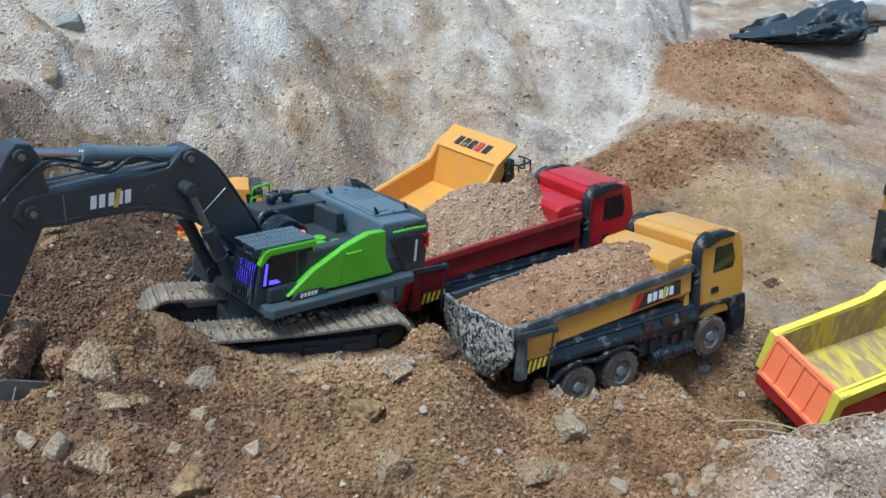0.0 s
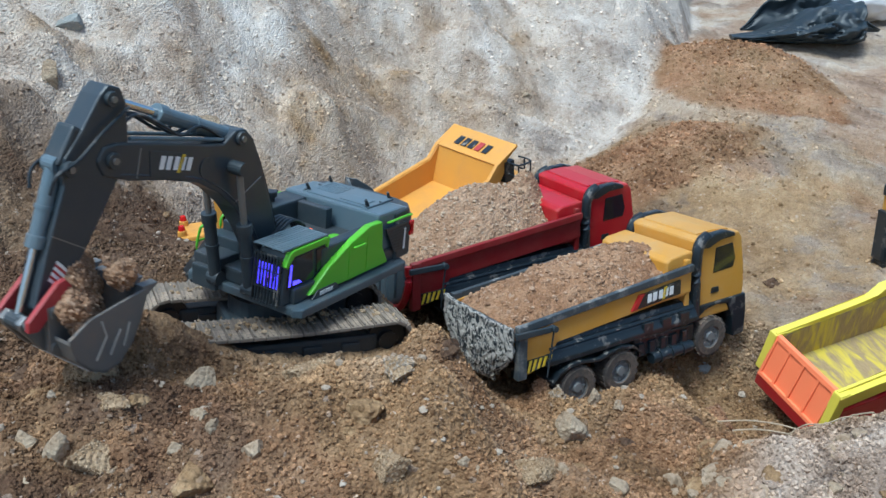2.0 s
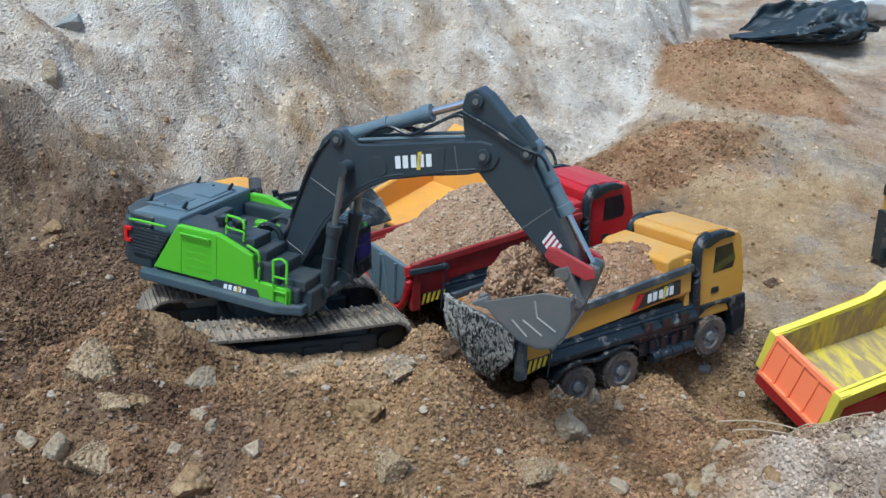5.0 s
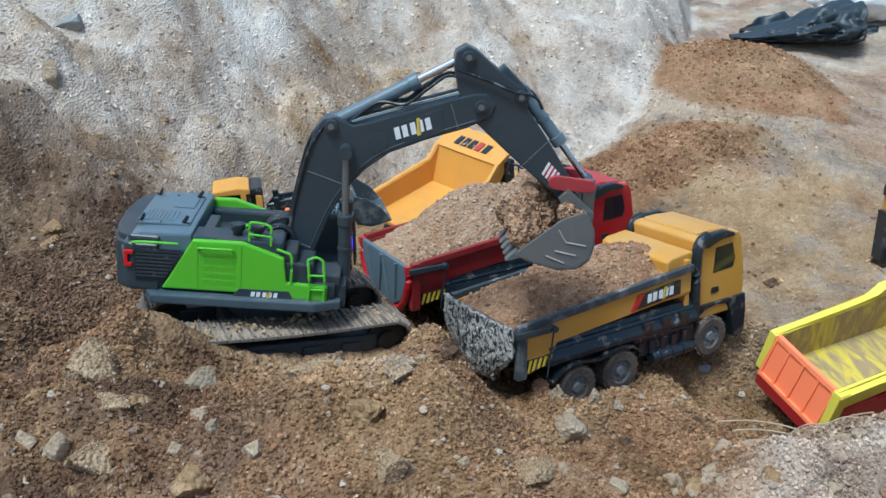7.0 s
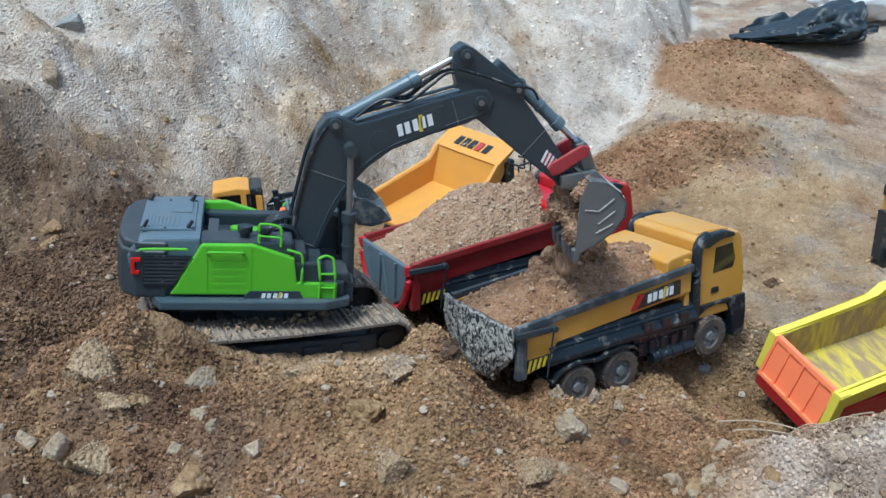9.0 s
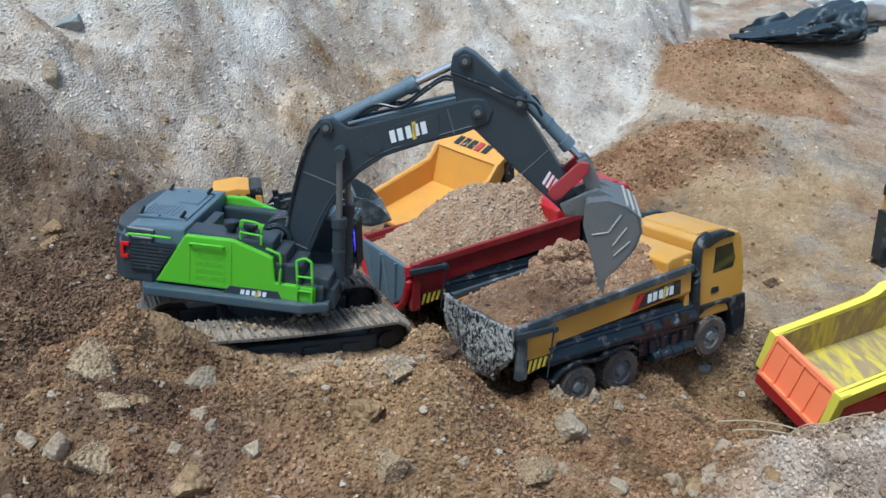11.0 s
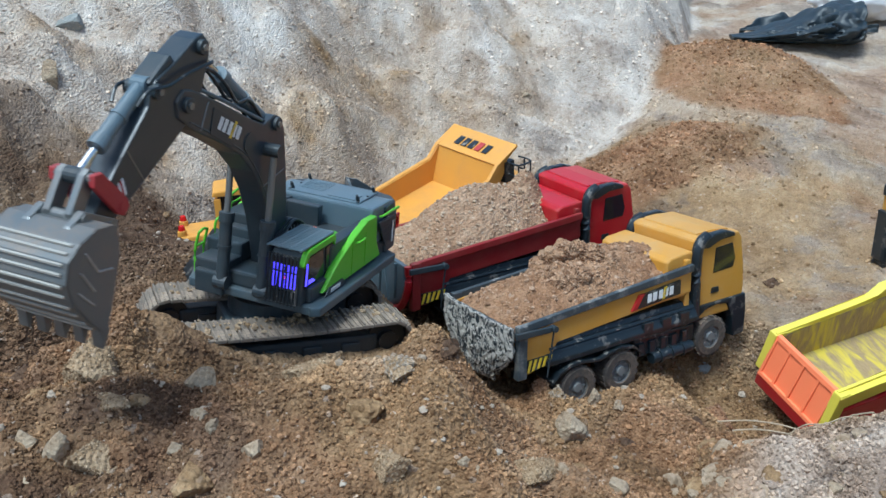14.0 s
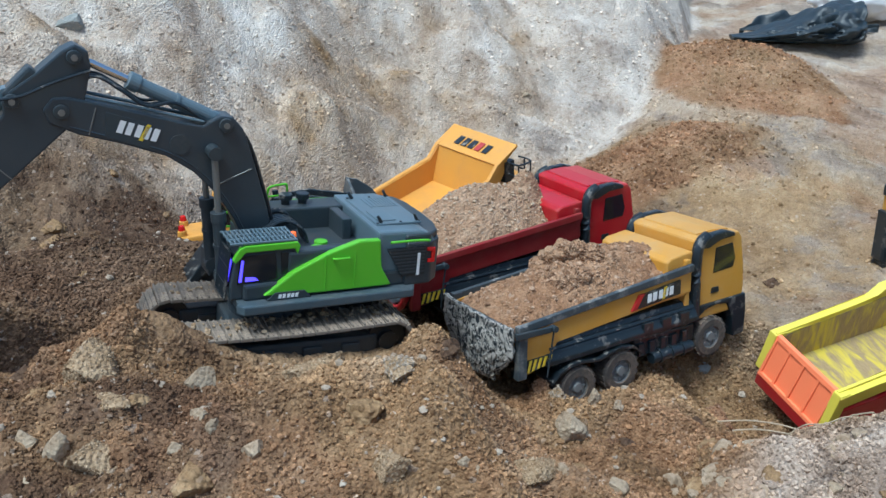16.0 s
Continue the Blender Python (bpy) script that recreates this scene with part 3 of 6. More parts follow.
def scatter():
    rng = np.random.default_rng(5)

    def spread(n, r0, r1, small, large, power):
        a = np.radians(rng.uniform(-29, 29, n))
        r = r0 * (r1 / r0) ** rng.random(n)
        x, y = r * np.sin(a), r * np.cos(a)
        s = small * (large / small) ** (rng.random(n) ** power) * (0.55 + 0.45 * r)
        keep = np.ones(n, bool)
        keep &= pad(x, y, -0.228, 1.241, 26, -0.19, 0.185, 0.10, 0.01) < 0.5
        w = wall_rise(x, y)
        keep &= rng.random(n) > 0.97 * ss(-0.02, 0.16, w) + 0.9 * ss(0.3, 0.7, hill(x, y, 0.60, 0.97, 0.30, 0.14, 12)) + 0.40 * ss(0.3, 0.6, x) * ss(1.6, 1.9, y)
        x, y, s, w = x[keep], y[keep], s[keep], w[keep]
        s = s * (1 - 0.35 * ss(0, 0.2, w)) * (1 - 0.45 * ss(1.7, 2.6, y))
        return x, y, s
    x, y, s = spread(16000, 0.72, 3.6, 0.0011, 0.0058, 2.6)
    grains("crumbs", np.stack([x, y, height(x, y) + 0.25 * s], -1), s, M_GRAIN, 11, "loose tan and brown soil crumbs strewn over the ground", "soil")
    x, y, s = spread(900, 0.72, 2.2, 0.0016, 0.0075, 3.0)
    grains("gravel", np.stack([x, y, height(x, y) + 0.2 * s], -1), s, M_CHIP, 13, "pale stone chips strewn over the soil", "gravel")
    # fine crumb that covers the dug soil close by
    n = 125000
    a, r = np.radians(rng.uniform(-28, 28, n)), 0.74 + 0.96 * rng.random(n) ** 0.9
    x, y = r * np.sin(a), r * np.cos(a)
    s = 0.0013 * 2.8 ** (rng.random(n) ** 1.6) * (0.6 + 0.4 * r)
    keep = (rng.random(n) < 0.35 + 0.65 * ss(-0.5, 0.4, fbm(x, y, 0.16, 3, 97))) & (wall_rise(x, y) < 0.1)
    keep &= pad(x, y, -0.228, 1.241, 26, -0.19, 0.185, 0.10, 0.01) < 0.5
    x, y, s = x[keep], y[keep], s[keep]
    grains("fine_crumbs", np.stack([x, y, height(x, y) + 0.6 * s], -1), s, M_GRAIN, 23, "fine orange-tan and brown crumb covering the dug soil", "soil", None, True)
    # grains of the slope behind
    x = rng.uniform(-1.45, 0.85, 17000)
    y = np.interp(x, FOOT_X, FOOT_Y) + rng.uniform(-0.05, 0.95, 17000)
    s = 0.0018 * 4.2 ** (rng.random(17000) ** 2.6)
    grains("slope_grains", np.stack([x, y, height(x, y) - 0.15 * s], -1), s, M_GRAIN, 19, "tan and pale grains embedded in the slope", "soil", None, True)
    # coarse crumbs on the spoil heaps of the ramp
    x = np.concatenate([rng.normal(0.95, 0.15, 2500), rng.normal(0.56, 0.17, 2500)])
    y = np.concatenate([rng.normal(3.04, 0.22, 2500), rng.normal(2.42, 0.11, 2500)])
    s = 0.0020 * 4.0 ** (rng.random(5000) ** 2.6)
    grains("heap_crumbs", np.stack([x, y, height(x, y) + 0.25 * s], -1), s, M_GRAIN, 17, "brown crumbs covering the spoil heaps on the ramp", "soil", None, True)


scatter()


def clod(name, x, y, size, material, seed, label, flat=(1, 1, 0.75), sink=0.25, rot=0.0, z=None, category="stone", group="stones on the spoil bank", rough=0.28, detail=4, cut=0.74):
    """One broken lump of clay or stone."""
    bm = BM()
    bmesh.ops.create_icosphere(bm, subdivisions=detail, radius=1.0)
    off = Vector((seed * 3.7, seed * 1.9, -seed * 2.3))
    for v in bm.verts:
        d = v.co.normalized()
        n = noise.noise(d * 1.2 + off) * rough * 1.5 + abs(noise.noise(d * 2.6 + off)) * rough + noise.noise(d * 7 + off) * rough * 0.28 + noise.noise(d * 17 + off) * rough * 0.13
        c = d * (1 + n)
        for k in range(7):
            ax = Vector((math.sin(seed + k * 2.1), math.cos(seed * 1.7 + k * 1.3), math.sin(seed * 0.6 + k * 2.9))).normalized()
            e = c.dot(ax) - cut
            if e > 0:
                c -= ax * e * 0.85
        v.co = Vector((c.x * flat[0], c.y * flat[1], c.z * flat[2])) * size
    zz = float(height(x, y, False)) if z is None else z
    ob = link(name, bm, material, at=pose(x, y, zz + size * flat[2] * (1 - 2 * sink), 0, 0, rot), smooth=True)
    return tagged(ob, label, category, group)


M_LCRUMB = grain_soil("fresh_dug_crumbs", (0.24, 0.13, 0.07), (0.50, 0.335, 0.215))
M_HCRUMB = grain_soil("loose_heap_crumbs", (0.34, 0.22, 0.13), (0.58, 0.45, 0.32))


# ---- dump trucks ----
def wheel(parent, x, y, z, r, w, side, tread=18):
    """Tyre with lugs, rim and hub nuts; side is the way it faces."""
    at = pose(x, y, z)
    bm = BM()
    prof = [(0.55, -0.5), (0.86, -0.5), (0.97, -0.38), (0.97, 0.38), (0.86, 0.5), (0.55, 0.5)]
    seg = 36
    rings = [[bm.verts.new((r * p * math.cos(6.2832 * k / seg), w * q, r * p * math.sin(6.2832 * k / seg))) for p, q in prof] for k in range(seg)]
    for k in range(seg):
        a, b = rings[k], rings[(k + 1) % seg]
        for j in range(len(prof)):
            j2 = (j + 1) % len(prof)
            bm.faces.new((a[j], a[j2], b[j2], b[j]))
    for k in range(tread):
        for s in (-1, 1):
            m = Matrix.Rotation(6.2832 * (k + 0.25 * s) / tread, 4, "Y") @ Matrix.Translation((r * 0.965, s * w * 0.22, 0)) @ Matrix.Diagonal((r * 0.09, w * 0.4, r * 0.2, 1))
            bmesh.ops.create_cube(bm, size=1.0, matrix=m)
    tyre = link("tyre", bm, M_TYRE, parent, "dusty black lugged tyre", at)
    bm = BM()
    rod(bm, (0, -side * w * 0.3, 0), (0, side * w * 0.30, 0), r * 0.56, 28)
    rod(bm, (0, side * w * 0.30, 0), (0, side * w * 0.46, 0), r * 0.26, 16, r * 0.2)
    for k in range(8):
        a = 6.2832 * k / 8
        rod(bm, (r * 0.4 * math.cos(a), side * w * 0.3, r * 0.4 * math.sin(a)), (r * 0.4 * math.cos(a), side * w * 0.38, r * 0.4 * math.sin(a)), r * 0.05, 6)
    rim = link("rim", bm, M_RIM, tyre, "grey wheel rim with hub")
    bm = BM()
    tube(bm, [(r * 0.55 * math.cos(a), side * w * 0.36, r * 0.55 * math.sin(a)) for a in np.linspace(0, 6.2832, 25)], r * 0.045, 6, 1)
    link("rim_lip", bm, M_STEEL, rim, "worn bright rim lip")
    return tyre


def heap_load(name, m, x0, x1, y0, y1, base, tops, material, crumb, seed, label):
    """Soil heaped in a bed: an uneven dome with crumbs on it. tops: (x, y, rise, spread)."""
    nx, ny = 150, 90
    x, y = np.meshgrid(np.linspace(x0, x1, nx), np.linspace(y0, y1, ny))

    def top(x, y):
        z = base + 0 * x
        for cx, cy, rise, spread in tops:
            z = z + rise * np.exp(-(((x - cx) / spread) ** 2 + ((y - cy) / (spread * 0.75)) ** 2))
        edge = ss(0, 0.02, np.minimum(np.minimum(x - x0, x1 - x), np.minimum(y - y0, y1 - y)))
        z = z + edge * (0.006 * fbm(x, y, 0.05, 3, seed) + 0.0055 * crumbs(x, y, 0.019, seed + 3) + 0.0035 * crumbs(x, y, 0.009, seed + 5))
        return z
    ob = sheet(name, x, y, top(x, y), material, zone=False)
    ob.matrix_basis = m
    tagged(ob, label, "soil heap")
    rng = np.random.default_rng(seed)
    px, py = rng.uniform(x0 + 0.006, x1 - 0.006, 1500), rng.uniform(y0 + 0.006, y1 - 0.006, 1500)
    s = 0.0010 * (5.0 ** (rng.random(1500) ** 2.6))
    grains("crumbs", np.stack([px, py, top(px, py) + 0.3 * s], -1), s, crumb, seed, "", "", ob)
    return ob


def dump_truck(m, body, dark, bedmat, gate_mud, label):
    t = thing("toy_dump_truck", m, label, "toy truck", "loaded toy dump trucks")
    # frame and running gear
    bm = BM()
    for s in (-1, 1):
        box(bm, -0.06, 0.37, s * 0.034 - 0.006, s * 0.034 + 0.006, 0.046, 0.064)
    for x in (-0.05, 0.06, 0.16, 0.25, 0.33):
        box(bm, x - 0.006, x + 0.006, -0.034, 0.034, 0.048, 0.060)
    for x, z in ((0.030, 0.026), (0.118, 0.030), (0.324, 0.036)):
        rod(bm, (x, -0.07, z), (x, 0.07, z), 0.007, 12)
    part("frame", bm, M_BLACK, t, "black ladder frame with axles")
    for s in (-1, 1):
        for x, z in ((0.030, 0.026), (0.118, 0.030)):
            wheel(t, x, s * 0.080, z, 0.0365, 0.030, s)
        wheel(t, 0.324, s * 0.078, 0.036, 0.0365, 0.022, s)
        # side skirt with ribs, tanks and mudguards
        bm = BM()
        prism(bm, [(0.150, 0.040), (0.285, 0.040), (0.285, 0.070), (0.150, 0.074)], s * 0.046, s * 0.086, 0.003)
        for k in range(5):
            box(bm, 0.158 + 0.024 * k, 0.170 + 0.024 * k, s * 0.084, s * 0.090, 0.044, 0.064, 0.001)
        part("side_tank", bm, M_BLACK, t, "black ribbed side tank")
        bm = BM()
        rod(bm, (0.185, s * 0.09, 0.034), (0.275, s * 0.09, 0.034), 0.010, 14, None, 0.002)
        for x in (0.200, 0.225, 0.250):
            rod(bm, (x, s * 0.09, 0.034), (x + 0.005, s * 0.09, 0.034), 0.012, 14)
        part("air_tank", bm, M_BLACK, t, "black cylindrical air tank")
        bm = BM()
        prof = [(-0.020, 0.050), (-0.008, 0.062), (0.012, 0.070), (0.034, 0.072), (0.058, 0.068), (0.072, 0.066), (0.090, 0.071), (0.116, 0.075), (0.142, 0.070), (0.158, 0.056)]
        prism(bm, prof + [(x, z - 0.005) for x, z in prof[::-1]], s * 0.050, s * 0.097, 0.001)
        part("mudguard", bm, M_BLACK, t, "dusty black double mudguard over the rear wheels")
        bm = BM()
        prism(bm, [(s * 0.045, 0.116), (s * 0.080, 0.112), (s * 0.093, 0.084), (s * 0.093, 0.076), (s * 0.045, 0.074)], -0.030, 0.286, 0.002, axis="x")
        for k in range(3):
            prism(bm, [(s * 0.0835, 0.106 - 0.007 * k), (s * 0.0875, 0.105 - 0.007 * k), (s * 0.0895, 0.101 - 0.007 * k), (s * 0.084, 0.100 - 0.007 * k)], -0.022 + 0.01 * k, 0.280, 0.0006, axis="x")
        for x in (0.165, 0.205, 0.245):
            box(bm, x, x + 0.022, s * 0.086 - 0.007, s * 0.086 + 0.007, 0.074, 0.100, 0.003)
        part("side_skirt", bm, M_BLACK, t, "dusty black ridged side skirt")
    # tipping bed
    bed = part("bed", bed_mesh(), bedmat, t)
    for s in (-1, 1):
        bm = BM()
        prism(bm, [(-0.078, 0.142), (0.272, 0.167), (0.272, 0.179), (-0.078, 0.154)], s * 0.0855, s * 0.0940, 0.0015)
        prism(bm, [(-0.086, 0.070), (-0.070, 0.070), (-0.066, 0.154), (-0.082, 0.154)], s * 0.084, s * 0.0965, 0.0015)
        part("rim_rail", bm, M_RAIL if gate_mud else M_DKRED, bed, "scuffed rail along the bed's rim")
    bm = BM()
    outline = [(-0.083, 0.150), (0.083, 0.150), (0.083, 0.116), (0.064, 0.080), (0.034, 0.062), (-0.034, 0.062), (-0.064, 0.080), (-0.083, 0.116)]
    prism(bm, outline, -0.092, -0.084, 0.003, axis="x")
    if not gate_mud:
        for a, b in (((-0.055, 0.146), (-0.045, 0.080)), ((0.055, 0.146), (0.045, 0.080)), ((-0.002, 0.146), (-0.018, 0.068)), ((0.002, 0.146), (0.018, 0.068))):
            rod(bm, (-0.093, a[0], a[1]), (-0.093, b[0], b[1]), 0.003, 8)
    gate = part("tailgate", bm, M_HOOD if not gate_mud else M_GREY, bed, "dark grey tailgate")
    if not gate_mud:
        bm = BM()
        tube(bm, [(-0.087, -0.089, 0.150), (-0.088, -0.089, 0.114), (-0.089, -0.068, 0.076), (-0.090, -0.034, 0.056), (-0.090, 0.034, 0.056), (-0.089, 0.068, 0.076), (-0.088, 0.089, 0.114), (-0.087, 0.089, 0.150)], 0.0065, 10, 4)
        part("gate_frame", bm, M_RED, bed, "red frame round the tailgate")
    for s in (-1, 1):
        bm = BM()
        prism(bm, [(-0.090, 0.148), (-0.02, 0.145), (-0.014, 0.139), (-0.030, 0.136), (-0.090, 0.138)], s * 0.0965, s * 0.102, 0.0015)
        rod(bm, (-0.022, s * 0.094, 0.141), (-0.022, s * 0.106, 0.141), 0.005, 12)
        rod(bm, (-0.022, s * 0.101, 0.141), (-0.030, s * 0.094, 0.062), 0.0014, 8)
        part("gate_lever", bm, M_GREY, bed, "grey tailgate lever")
    for s in (-1, 1):
        bm = BM()
        prism(bm, [(-0.066, 0.075), (-0.024, 0.081), (-0.018, 0.095), (-0.066, 0.095)], s * 0.0865, s * 0.0905, 0)
        plate = part("hazard_plate", bm, M_BLACK, bed, "black and yellow striped plate")
        bm = BM()
        for k in range(5):
            x = -0.066 + 0.0095 * k
            zf = 0.075 + 0.11 * (x + 0.066)
            prism(bm, [(x, zf + 0.001), (x + 0.0045, zf + 0.0015), (x + 0.010, 0.0945), (x + 0.0055, 0.0945)], s * 0.0905, s * 0.0915, 0)
        part("stripe", bm, M_HAZY, plate)
        if not gate_mud:
            continue
        bm = BM()
        prism(bm, [(0.150, 0.127), (0.245, 0.133), (0.245, 0.157), (0.165, 0.150)], s * 0.0875, s * 0.0915, 0.0006)
        panel = part("name_plate", bm, M_BLACK, bed, "black side plate with plain print")
        bm = BM()
        prism(bm, [(0.140, 0.126), (0.150, 0.127), (0.166, 0.151), (0.156, 0.150)], s * 0.0875, s * 0.0917, 0)
        part("accent", bm, M_RED, panel, "red accent")
        if s < 0:
            bars(panel, pose(0.172, -0.0924, 0.134, 0, -3.5, 0), 0.058, 0.014, M_WHITE, slash=M_HAZY)
        else:
            bars(panel, pose(0.232, 0.0924, 0.136, 0, 3.5, 180), 0.058, 0.014, M_WHITE, slash=M_HAZY)
    # canopy of the bed behind the cab
    bm = BM()
    prism(bm, [(0.226, 0.150), (0.286, 0.150), (0.288, 0.192), (0.280, 0.196), (0.236, 0.192), (0.226, 0.186)], -0.078, 0.084, 0.004, 3)
    part("headboard", bm, body, bed, "boxy headboard with chamfered corners")
    # cab
    bm = BM()
    prism(bm, [(0.292, 0.070), (0.402, 0.070), (0.408, 0.110), (0.405, 0.150), (0.397, 0.200), (0.388, 0.212), (0.340, 0.2165), (0.300, 0.2155), (0.290, 0.210)], -0.080, 0.080, 0.005, 3)
    cab = part("cab", bm, body, t)
    bm = BM()
    prism(bm, [(0.302, 0.2140), (0.380, 0.2110), (0.378, 0.2150), (0.340, 0.2190), (0.304, 0.2180)], -0.064, 0.064, 0.0012)
    part("roof_panel", bm, body, cab)
    bm = BM()
    prism(bm, [(0.298, 0.198), (0.306, 0.213), (0.325, 0.2195), (0.352, 0.2205), (0.372, 0.214), (0.374, 0.207), (0.340, 0.206), (0.312, 0.196)], -0.0865, -0.072, 0.003)
    prism(bm, [(0.298, 0.198), (0.306, 0.213), (0.325, 0.2195), (0.352, 0.2205), (0.372, 0.214), (0.374, 0.207), (0.340, 0.206), (0.312, 0.196)], 0.072, 0.0865, 0.003)
    part("wind_deflector", bm, M_BLACK, cab, "black wind deflector at the roof edge")
    for s in (-1, 1):
        bm = BM()
        tube(bm, [(0.290, s * 0.080, 0.075), (0.289, s * 0.080, 0.13), (0.290, s * 0.080, 0.185), (0.298, s * 0.079, 0.207), (0.315, s * 0.077, 0.215)], 0.0095, 12)
        box(bm, 0.279, 0.297, s * 0.073 - 0.008, s * 0.073 + 0.010, 0.07, 0.125, 0.003)
        part("intake_pipe", bm, M_BLACK, cab, "black air intake pipe behind the cab")
    for s in (-1, 1):
        bm = BM()
        prism(bm, [(0.330, 0.148), (0.377, 0.150), (0.382, 0.166), (0.374, 0.194), (0.334, 0.192)], s * 0.0785, s * 0.0808, 0.002)
        part("side_window", bm, M_GLASS, cab, "dark tinted side window")
        bm = BM()
        prism(bm, [(0.326, 0.112), (0.346, 0.112), (0.344, 0.122), (0.328, 0.122)], s * 0.0785, s * 0.0815, 0.001)
        part("door_handle", bm, M_BLACK, cab, "black door handle")
        bm = BM()
        prism(bm, [(0.296, 0.074), (0.314, 0.086), (0.340, 0.090), (0.366, 0.086), (0.378, 0.060), (0.384, 0.020), (0.410, 0.022), (0.413, 0.060), (0.410, 0.096), (0.296, 0.096)], s * 0.058, s * 0.0835, 0.003)
        part("front_fender", bm, M_BLACK, cab, "black bumper corner and front wheel arch")
    bm = BM()
    box(bm, 0.396, 0.415, -0.080, 0.080, 0.022, 0.068, 0.004)
    part("bumper", bm, M_BLACK, cab, "black front bumper")
    bm = BM()
    prism(bm, [(0.4075, 0.138), (0.4095, 0.138), (0.3975, 0.194), (0.3955, 0.194)], -0.07, 0.07, 0.0005)
    part("windscreen", bm, M_GLASS, cab, "dark windscreen")
    return t, bed, gate


def bed_mesh():
    """Open tub: side walls leaning in below, floor and front wall with real thickness."""
    bm = BM()
    for s in (-1, 1):
        a = [(-0.078, 0.144), (0.272, 0.169), (0.272, 0.130), (0.150, 0.121), (-0.006, 0.110), (-0.026, 0.082), (-0.058, 0.072), (-0.078, 0.072)]
        prism(bm, a, s * 0.0820, s * 0.0875, 0.0012)
        prism(bm, [(s * 0.084, 0.130), (s * 0.050, 0.112), (s * 0.050, 0.106), (s * 0.084, 0.124)], -0.08, 0.27, 0.0005, axis="x")
    box(bm, -0.080, 0.270, -0.055, 0.055, 0.105, 0.112, 0.001)
    box(bm, 0.262, 0.272, -0.085, 0.085, 0.080, 0.185, 0.002)
    return bm


def mud_cake(parent):
    """Dried mud on the tailgate: thick folded plates."""
    bm = BM()
    n, k = 70, 44
    grid = []
    for i in range(n):
        row = []
        for j in range(k):
            u, v = i / (n - 1) * 2 - 1, j / (k - 1)
            half = 0.095 * min(1.0, 0.42 + v * 1.1)
            y, z = u * half, 0.056 + v * 0.099
            c = Vector((u * 3.1, v * 2.6, 0.3))
            h = 0.010 * (1 - abs(u) ** 4) * (0.5 + 0.5 * math.sin(math.pi * min(1, v * 1.1)))
            h += 0.0045 * abs(noise.noise(c * 2.3)) + 0.0032 * abs(noise.noise(c * 6 + Vector((4, 1, 0)))) + 0.002 * noise.noise(c * 13)
            row.append(bm.verts.new((-0.093 - h, y, z)))
        grid.append(row)
    for a, b in zip(grid, grid[1:]):
        for j in range(k - 1):
            bm.faces.new((a[j], b[j], b[j + 1], a[j + 1]))
    ob = link("mud_crust", bm, M_MUD, parent, "thick dried grey mud crust", smooth=True)
    ob.modifiers.new("thick", "SOLIDIFY").thickness = 0.006


YPOSE = pose(0.137, 1.378, 0.0, -3.1, -0.6, 31.5)
RPOSE = pose(-0.0223, 1.601, 0.022, -0.4, -1.6, 29.5)
truck_y, bed_y, gate_y = dump_truck(YPOSE, M_YELLOW, M_BLACK, M_YELLOW, True, "ochre-yellow toy dump truck loaded with soil, muddy tailgate")
mud_cake(gate_y)
truck_r, bed_r, gate_r = dump_truck(RPOSE, M_RED, M_BLACK, M_DKRED, False, "red toy dump truck heaped with pale soil")
heap_load("soil_load", YPOSE, -0.082, 0.262, -0.083, 0.083, 0.134, [(0.00, 0.0, 0.024, 0.09), (0.12, 0.0, 0.046, 0.13), (0.23, 0.01, 0.040, 0.09)], M_FRESH, M_LCRUMB, 101, "tan crumbly soil filling the yellow truck's bed")
heap_load("soil_load", RPOSE, -0.082, 0.262, -0.083, 0.083, 0.136, [(0.02, 0.0, 0.038, 0.09), (0.10, 0.01, 0.060, 0.09), (0.18, 0.01, 0.040, 0.08), (0.225, 0.015, 0.060, 0.036)], M_HEAP, M_HCRUMB, 131, "pale tan soil heaped high in the red truck's bed")


